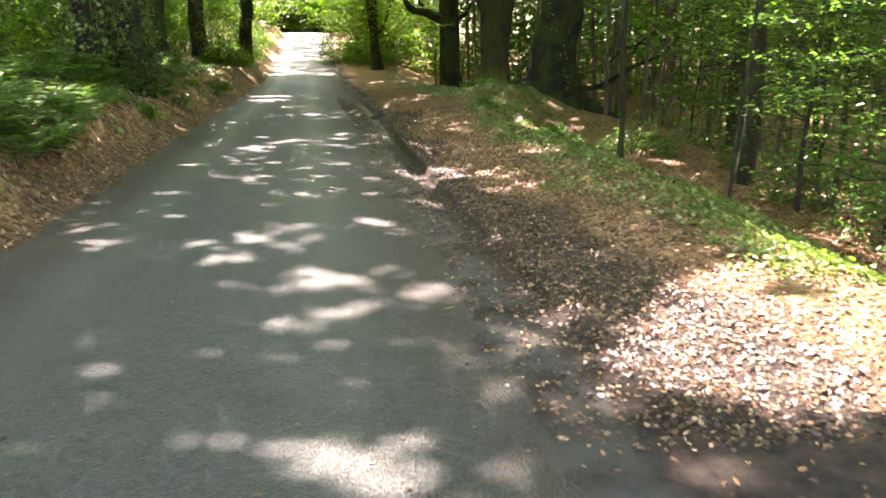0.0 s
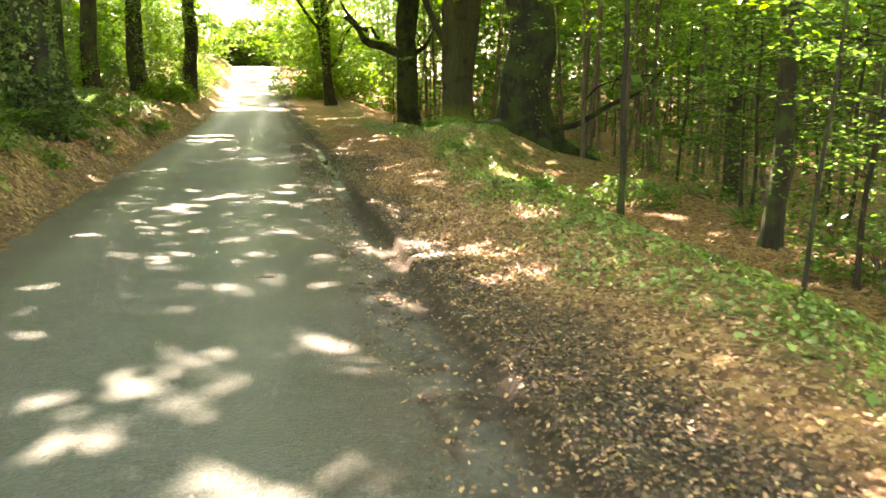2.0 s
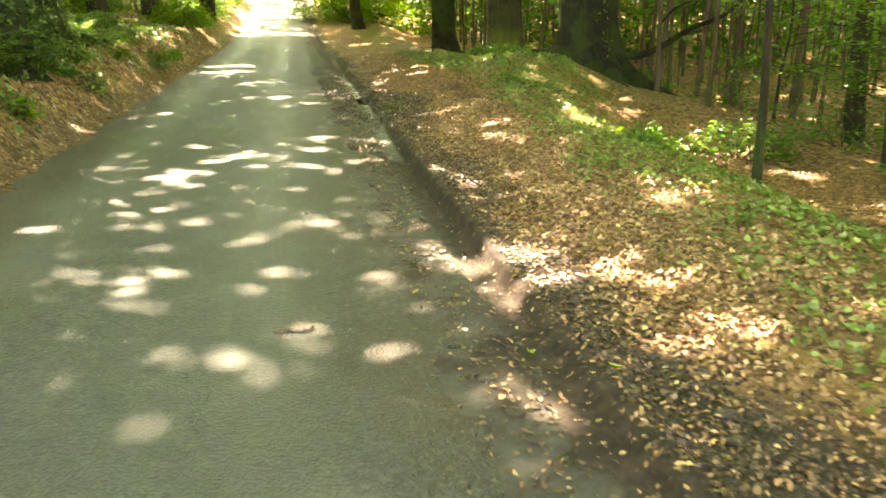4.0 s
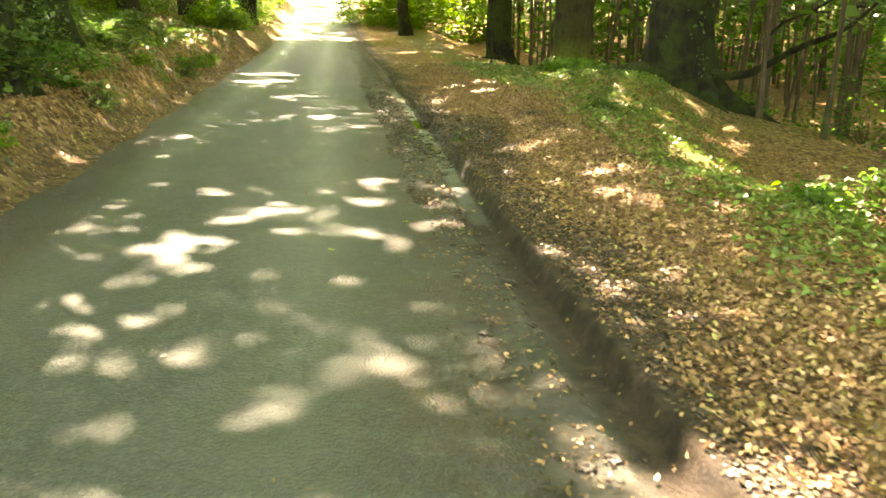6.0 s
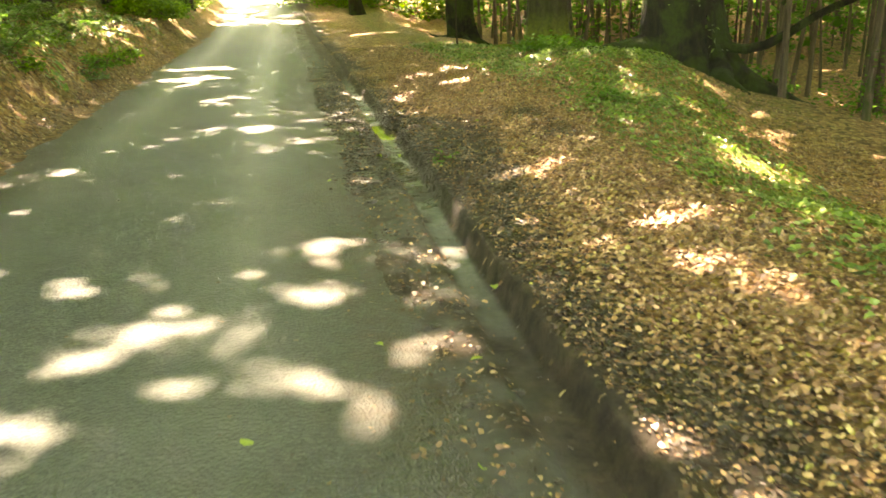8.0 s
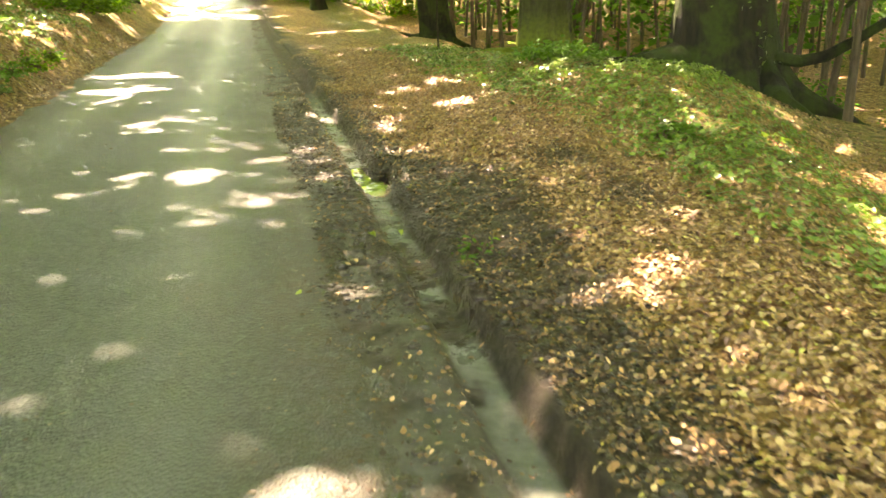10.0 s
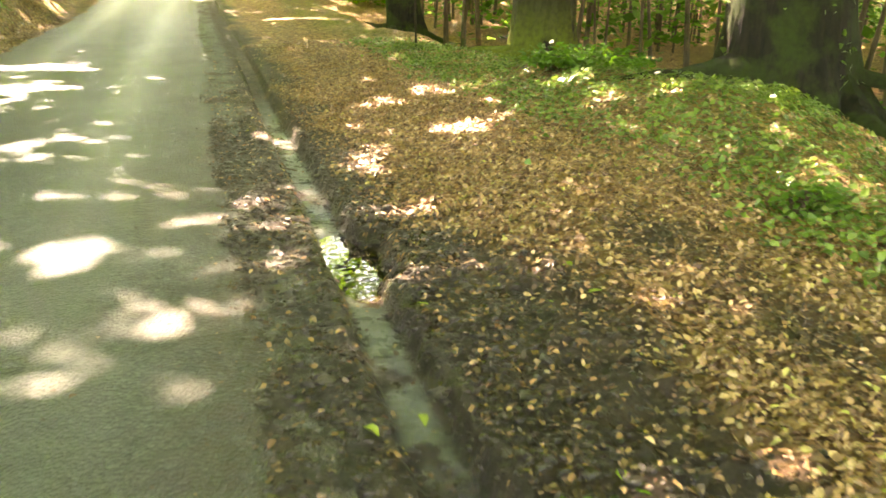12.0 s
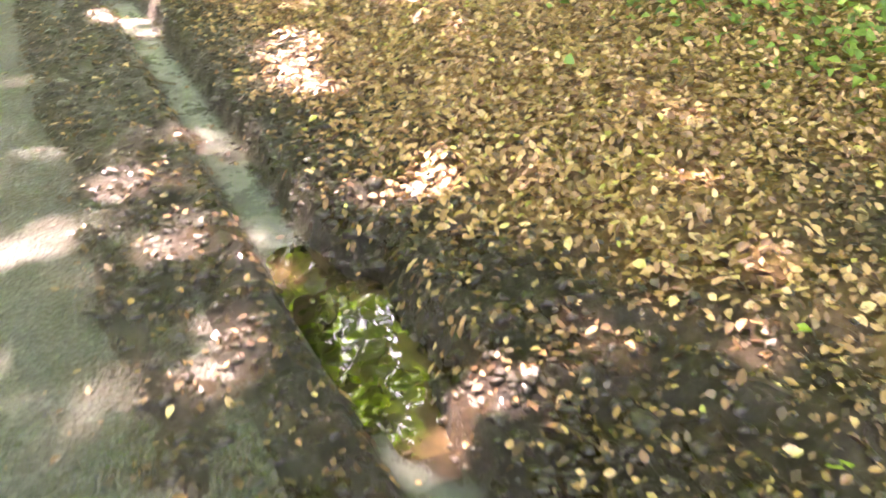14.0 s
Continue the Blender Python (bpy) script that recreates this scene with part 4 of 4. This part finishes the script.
for n in range(9):
    y = 40 + 3.2 * n
    bush(float(lane_x(-WIDE - 1.5 - 0.5 * (n % 3), y)), y, 1.3, 1.0 + 0.25 * (n % 4), "pale green nettles at the lane's edge", BRIGHT if n % 2 else BEECH, 90, 0.12, "nettles", "nettles along the bank")
bush(-9.4, 38.5, 1.0, 1.0, "pale green undergrowth on the bank", BEECH, 80, 0.12)
for n in range(16):
    y = 56 + 5 * (n % 8) + rng.uniform(-1, 1)
    x = float(lane_x((-7.5 if n < 8 else 4.5) + rng.uniform(-2.5, 2.5) + (-3 if n < 8 else 2), y))
    bush(x, y, rng.uniform(1.8, 3), rng.uniform(3.5, 6.5), "sunlit green thicket along the far lane", BRIGHT if n % 3 else BEECH, 120, 0.26, "thicket", "thickets along the far lane")
for n in range(14):
    y = 12 + 2.6 * n + rng.uniform(-1, 1)
    x = float(lane_x(-WIDE - rng.uniform(3.6, 6.0), y))
    bush(x, y, rng.uniform(0.8, 1.5), rng.uniform(1.4, 3.0), "green undergrowth on top of the bank", (BEECH, FERN, BRIGHT)[n % 3], 80, 0.11, "thicket", "thickets on the bank")
for n, (u, y, w, t) in enumerate([(6.0, 11.5, 0.9, 0.8), (7.0, 14.0, 1.2, 0.9), (5.6, 17.5, 0.8, 0.6), (8.0, 19.0, 1.3, 0.9), (5.5, 9.0, 0.9, 0.9), (9.0, 24.0, 1.4, 1.0), (7.5, 26.0, 0.7, 0.6)]):
    bush(float(lane_x(u, y)), y, w, t, "low green bramble on the wood floor", WOODLAND, 60, 0.08, "bramble", "brambles on the wood floor")


# ---- ferns ----
def fern(seed, size):
    """Arching fronds with paired leaflets, from one crown."""
    g = np.random.default_rng(seed)
    root = tagged(new("fern"), "green arching fern growing on the leafy bank", "fern", "ferns on the bank")
    for k in range(9):
        a = 2 * np.pi * k / 9 + g.uniform(-0.25, 0.25)
        d, top = size * g.uniform(0.75, 1.1), size * g.uniform(0.45, 0.7)
        s = np.linspace(0, 1, 15)
        line = np.stack([d * s * np.cos(a), d * s * np.sin(a), top * 2.4 * s * (1 - 0.62 * s)], 1)
        pts, sizes, yaw = [], [], []
        for q in range(2, 15):
            for side in (-1, 1):
                pts.append(line[q]), yaw.append(a - np.pi / 2 + side * 1.15)
                sizes.append(size * 0.34 * math.sin(math.pi * (0.12 + 0.83 * s[q])))
        frond = under(leaf_object("frond", np.array(pts), np.array(sizes), 8, FERN, LEAF_LONG, yaw=np.array(yaw), curl=0.4), root)
        under(new("stalk", tubes_mesh("stalk", [dict(points=line, radii=np.linspace(0.006, 0.002, 15), sides=4)], TWIG)), frond)
    return root


fern_kinds = [fern(500 + n, 0.46 + 0.12 * n) for n in range(3)]
spots = [(-5.05, 9.9), (-5.5, 10.6), (-4.85, 8.7), (-5.4, 9.0), (-4.95, 11.6), (-5.9, 11.4), (-5.5, 12.6), (-6.3, 13.4), (-6.1, 9.6), (-6.3, 15.5), (-7.0, 20.0), (-6.9, 23.4), (5.0, 15.3), (4.6, 18.2), (-8.3, 27.0), (-7.9, 29.5), (-4.1, 8.5), (-4.25, 9.2), (-4.5, 8.9), (-4.9, 12.1), (-4.35, 9.6), (-4.6, 11.0), (-4.9, 11.7), (-4.5, 10.3), (-5.1, 12.4), (-4.75, 9.3), (-4.9, 10.5), (-5.9, 8.6), (-5.2, 7.8), (-6.6, 12.2), (-5.6, 14.2), (-6.6, 16.6), (-7.2, 18.6), (-6.4, 19.4), (-8.0, 25.0)]
bank_rng = np.random.default_rng(61)
for n in range(44):
    y = bank_rng.uniform(5.5, 19)
    spots.append((float(lane_x(-WIDE - bank_rng.uniform(0.75, 2.6), y)), y))
for n, (x, y) in enumerate(spots):
    m = pose(x, y, ground_z(x, y) - 0.01, 0, 0, 77 * n)
    if n < 3:
        fern_kinds[n].matrix_basis = m
    else:
        copy_thing(fern_kinds[n % 3], m)


# ---- ivy ----
def scatter(count, ulow, uhigh, ylow, yhigh, weight):
    """Places on the ground, kept with the given likelihood."""
    y = rng.uniform(ylow, yhigh, count)
    x = lane_x(rng.uniform(ulow, uhigh, count), y)
    keep = rng.uniform(0, 1, count) < weight(x, y)
    return x[keep], y[keep]


def slopes(x, y, e=0.05):
    return np.stack([(height(x + e, y) - height(x - e, y)) / (2 * e), (height(x, y + e) - height(x, y - e)) / (2 * e)], 1).clip(-1.2, 1.2)


def patchy(x, y):
    return step(fractal(x / 0.5, y / 0.5, 401, 3), -0.25, 0.35)


x, y = scatter(125000, 1.0, 5.2, 5, 33, lambda x, y: np.clip(mask_moss(x, y), 0, 1) ** 1.2 * (0.3 + 0.7 * patchy(x, y)))
pts = np.stack([x, y, height(x, y) + rng.uniform(0.01, 0.09, len(x))], 1)
tagged(leaf_object("ivy_cover", pts, rng.uniform(0.03, 0.06, len(x)), 30, IVY, LEAF_IVY, normals=slopes(x, y)), "green ivy creeping over the verge and mound", "ivy", kind="stuff")
x, y = scatter(60000, -WIDE - 6, -WIDE - 0.4, 4, 36, lambda x, y: np.clip(mask_moss(x, y), 0, 1) * patchy(x, y))
pts = np.stack([x, y, height(x, y) + rng.uniform(0.01, 0.16, len(x))], 1)
tagged(leaf_object("bank_undergrowth", pts, rng.uniform(0.035, 0.10, len(x)), 40, IVY, LEAF_IVY, normals=slopes(x, y)), "ivy and green herbs over the bank", "undergrowth", kind="stuff")

bush(-6.5, 17.5, 1.0, 2.4, "dark ivy thicket round the bank trees", DARK, 160, 0.09, "thicket", "thickets on the bank")
bush(0.95, 20.9, 0.22, 0.2, "low leafy green plant on the litter", FERN, 26, 0.06, "wild_plant", "wild plants on the verge")
bush(2.0, 15.4, 0.3, 0.3, "bright green leafy tuft on the verge", FERN, 34, 0.08, "wild_plant", "wild plants on the verge")
bush(2.4, 16.4, 0.35, 0.25, "bright green leafy tuft on the verge", FERN, 34, 0.07, "wild_plant", "wild plants on the verge")
bush(-1.0, 18.25, 0.06, 0.1, "small green seedling beside the rut", FERN, 5, 0.05, "wild_plant", "wild plants on the verge")
bush(1.25, 26.4, 0.65, 0.16, "yellow-green grass hummock by the beech roots", FERN, 110, 0.08, "wild_plant", "wild plants on the verge")
bush(2.5, 29.0, 0.6, 0.4, "low bramble among the beech roots", BEECH, 60, 0.07, "wild_plant", "wild plants on the verge")
for n in range(60):
    y = rng.uniform(6, 30)
    u = -WIDE - rng.uniform(0.5, 2.6)
    bush(float(lane_x(u, y)), y, rng.uniform(0.15, 0.35), rng.uniform(0.15, 0.4), "small leafy herb growing on the bank", (FERN, IVY, BEECH)[n % 3], 22, 0.07, "wild_plant", "herbs on the bank")

# ---- fallen leaves ----
def litter_weight(x, y):
    u = lane_u(x, y)
    bare = mask_mud(x, y)
    return np.clip((1 - 0.965 * bare) * (1 - 0.55 * mask_moss(x, y)) * np.where((u > 0.05) | (u < -WIDE - 0.05), 1, 0.0) * (1 - 0.9 * gap(u - rut_wander(y), 0.5, 0.77, 0.03) * step(y, 5, 9)), 0, 1)


x, y = scatter(190000, 0.05, 6.5, 2, 33, litter_weight)
pts = np.stack([x, y, height(x, y) + rng.uniform(0.002, 0.022, len(x))], 1)
half_way = len(x) // 2
for part_x, part_y, part_points, shape in ((x[:half_way], y[:half_way], pts[:half_way], LEAF_OVAL), (x[half_way:], y[half_way:], pts[half_way:], LEAF_TORN)):
    tagged(leaf_object("leaf_litter", part_points, rng.uniform(0.02, 0.046, len(part_x)), 24, LITTER, shape, normals=slopes(part_x, part_y)), "brown and golden dead beech leaves strewn over the verge", "fallen leaves", kind="stuff")
x, y = scatter(90000, 0.75, 3.4, 9, 27, litter_weight)
pts = np.stack([x, y, height(x, y) + rng.uniform(0.002, 0.03, len(x))], 1)
tagged(leaf_object("small_leaf_litter", pts, rng.uniform(0.02, 0.045, len(x)), 34, LITTER, LEAF_OVAL, normals=slopes(x, y)), "small golden dead leaves thick over the verge", "fallen leaves", kind="stuff")
x, y = scatter(60000, -WIDE - 4, -WIDE + 0.02, 3, 40, litter_weight)
pts = np.stack([x, y, height(x, y) + rng.uniform(0.002, 0.03, len(x))], 1)
tagged(leaf_object("bank_leaf_litter", pts, rng.uniform(0.028, 0.062, len(x)), 40, LITTER, LEAF_TORN, normals=slopes(x, y)), "brown dead leaves strewn over the bank", "fallen leaves", kind="stuff")


x, y = scatter(90000, -0.15, 2.4, 3, 28, lambda x, y: mask_mud(x, y) * (1 - 0.55 * gap(y, 18.3, 22.2, 0.6) * gap(lane_u(x, y), 0.7, 1.5, 0.1)) * (0.22 + 0.78 * step(lane_u(x, y), 0.4, 0.75)) * (1 - 0.92 * gap(lane_u(x, y) - rut_wander(y), 0.5, 0.77, 0.03) * step(y, 5, 9)))
pts = np.stack([x, y, height(x, y) + rng.uniform(0.0, 0.012, len(x))], 1)
tagged(leaf_object("trodden_leaf_scraps", pts, rng.uniform(0.012, 0.04, len(x)), 28, WET_LITTER, LEAF_TORN, normals=slopes(x, y)), "dark wet leaf scraps trodden into the mud", "fallen leaves", kind="stuff")


x, y = scatter(42000, 0.1, 2.4, 3, 27, lambda x, y: mask_mud(x, y) * (0.25 + 0.4 * (1 - step(y, 14, 18))) * (0.3 + 0.7 * step(lane_u(x, y), 0.5, 0.85)) * (1 - 0.9 * gap(lane_u(x, y) - rut_wander(y), 0.5, 0.75, 0.02) * step(y, 9, 12)))
pts = np.stack([x, y, height(x, y) + rng.uniform(0.002, 0.014, len(x))], 1)
tagged(leaf_object("strewn_leaves", pts, rng.uniform(0.016, 0.038, len(x)), 26, LITTER, LEAF_OVAL, normals=slopes(x, y)), "pale brown beech leaves strewn over the trodden mud", "fallen leaves", kind="stuff")


def road_z(x, y):
    u = lane_u(x, y)
    return ROAD_TOP + 0.02 * np.clip(1 - ((u + WIDE / 2) / (WIDE / 2)) ** 2, -0.3, 1) + 0.006 * fractal(x / 1.2, y / 1.2, 101) + rise(y)


x, y = scatter(9000, -WIDE, 0.1, 2, 34, lambda x, y: 0.12 + 0.88 * np.exp(-np.minimum(np.abs(lane_u(x, y)), np.abs(lane_u(x, y) + WIDE)) / 0.22))
pts = np.stack([x, y, np.maximum(road_z(x, y), height(x, y)) + 0.004], 1)
tagged(leaf_object("lane_leaf_scraps", pts, rng.uniform(0.006, 0.034, len(x)), 8, WET_LITTER), "brown leaf scraps blown onto the asphalt", "fallen leaves", kind="stuff")

# fresh green leaves lying singly
for n, (x, y, s) in enumerate([(-1.83, 13.5, 0.07), (-0.98, 14.2, 0.06), (-0.85, 15.1, 0.07), (-1.98, 17.9, 0.06), (-1.45, 14.4, 0.06), (-0.9, 18.5, 0.05), (-0.75, 19.9, 0.07), (-0.55, 20.3, 0.06), (-1.62, 19.0, 0.08), (-1.42, 19.1, 0.06), (0.2, 8.9, 0.08), (-0.1, 9.1, 0.07), (0.0, 4.9, 0.08), (0.3, 5.0, 0.07), (-0.35, 19.4, 0.07), (-0.2, 19.9, 0.06), (-0.5, 20.0, 0.09), (-1.3, 19.9, 0.06), (-1.05, 13.3, 0.07)]):
    z = max(ground_z(x, y), float(road_z(np.array([x]), np.array([y]))[0])) + 0.006
    v, f = leaf_arrays(np.zeros((1, 3)), [s], 14, LEAF_OVAL)
    ob = tagged(new("green_leaf", raw_mesh("green_leaf", v, f, GREEN_FALLEN)), "fresh yellow-green leaf fallen flat on the ground", "leaf", "fresh fallen leaves")
    ob.location = (x, y, z)

# twigs
for n in range(46):
    y = rng.uniform(7, 24)
    u = rng.uniform(0.2, 2.6) if n % 4 else -WIDE - rng.uniform(0.1, 0.8)
    x = float(lane_x(u, y))
    a, d = rng.uniform(0, np.pi), rng.uniform(0.12, 0.42)
    s = np.linspace(-0.5, 0.5, 7) * d
    p = np.stack([s * math.cos(a) + 0.02 * value_noise(s * 9, 0 * s + n, n), s * math.sin(a) + 0.02 * value_noise(s * 9 + 4, 0 * s, n + 3), 0 * s], 1)
    p[:, 2] = height(x + p[:, 0], y + p[:, 1]) + 0.006
    base = float(p[:, 2].min())
    p[:, 2] -= base
    rows = [dict(points=p, radii=np.linspace(0.006, 0.003, 7), sides=6)]
    if n % 3 == 0:
        rows.append(dict(points=bend(p[3], p[3] + np.array([0.3 * d * math.cos(a + 0.8), 0.3 * d * math.sin(a + 0.8), 0.01]), 0, 0.01, 5, n), radii=np.linspace(0.004, 0.002, 5), sides=5))
    ob = tagged(new("twig", tubes_mesh("twig", rows, TWIG)), "thin dry brown twig lying on the litter", "twig", "twigs on the verge")
    ob.location = (x, y, base)

# a dark clod on the asphalt, and clods of churned mud along the rut
def clod(x, y, size, label, z, flat=0.42, name="mud_clod", group="mud clods"):
    bm = bmesh.new()
    bmesh.ops.create_icosphere(bm, subdivisions=3, radius=size)
    for v in bm.verts:
        k = 1 + 0.45 * noise.noise(Vector((v.co.x, v.co.y, v.co.z)) * (1.6 / size) + Vector((x * 3, y * 3, 0)))
        v.co *= k
        v.co.z *= flat
    me = bpy.data.meshes.new(name)
    bm.to_mesh(me)
    bm.free()
    me.materials.append(CLOD)
    ob = tagged(new(name, smooth(me)), label, "clod", group)
    ob.location = (x, y, z)
    return ob


CLOD, nt, out = material("dark_mud")
surface(nt, out, ramp(nt, grain(nt, 30, 6), (0.3, (0.014, 0.010, 0.007)), (0.7, (0.05, 0.036, 0.024))), 0.38, bump(nt, grain(nt, 45, 5), 0.7, 0.02), 0.4)
clod(-1.2, 9.42, 0.07, "flat dark lump of mud on the asphalt", float(road_z(np.array([-1.2]), np.array([9.42]))[0]) + 0.003, 0.22)
clod(-1.29, 9.38, 0.035, "flat dark lump of mud on the asphalt", float(road_z(np.array([-1.29]), np.array([9.38]))[0]) + 0.002, 0.22)
PHI = (1 + 5 ** 0.5) / 2
ICO = np.array([(-1, PHI, 0), (1, PHI, 0), (-1, -PHI, 0), (1, -PHI, 0), (0, -1, PHI), (0, 1, PHI), (0, -1, -PHI), (0, 1, -PHI), (PHI, 0, -1), (PHI, 0, 1), (-PHI, 0, -1), (-PHI, 0, 1)]) / 1.9
ICO_FACES = np.array([(0, 11, 5), (0, 5, 1), (0, 1, 7), (0, 7, 10), (0, 10, 11), (1, 5, 9), (5, 11, 4), (11, 10, 2), (10, 7, 6), (7, 1, 8), (3, 9, 4), (3, 4, 2), (3, 2, 6), (3, 6, 8), (3, 8, 9), (4, 9, 5), (2, 4, 11), (6, 2, 10), (8, 6, 7), (9, 8, 1)])
y = 5 + 20.5 * rng.uniform(0, 1, 13000) ** 0.7
u = np.where((rng.uniform(0, 1, 13000) < 0.35) & (y > 17.5), rng.uniform(0.0, 0.46, 13000), 0.7 + np.abs(rng.normal(0, 0.38, 13000)))
x = lane_x(u, y)
size = rng.uniform(0.003, 0.011, 13000) * (1 + 1.1 * gap(y, 16.5, 22.5, 1) * rng.uniform(0, 1, 13000) ** 2)
v = ICO[None] * size[:, None, None] * rng.uniform(0.4, 1.9, (13000, 12, 1)) * np.array([1.2, 1, 0.6])
v = v + np.stack([x, y, height(x, y) + 0.2 * size], 1)[:, None]
tagged(new("mud_crumbs", raw_mesh("mud_crumbs", v.reshape(-1, 3), (ICO_FACES[None] + 12 * np.arange(13000)[:, None, None]).reshape(-1, 3), CLOD)), "crumbs of dark churned mud along the rut", "mud", kind="stuff")
for n in range(120):
    y = rng.uniform(8, 25)
    x = float(lane_x(rng.choice([rng.uniform(0.05, 0.45), rng.uniform(0.72, 1.15)]), y))
    clod(x, y, rng.uniform(0.014, 0.042), "small clod of churned wet mud by the rut", ground_z(x, y) + 0.004)
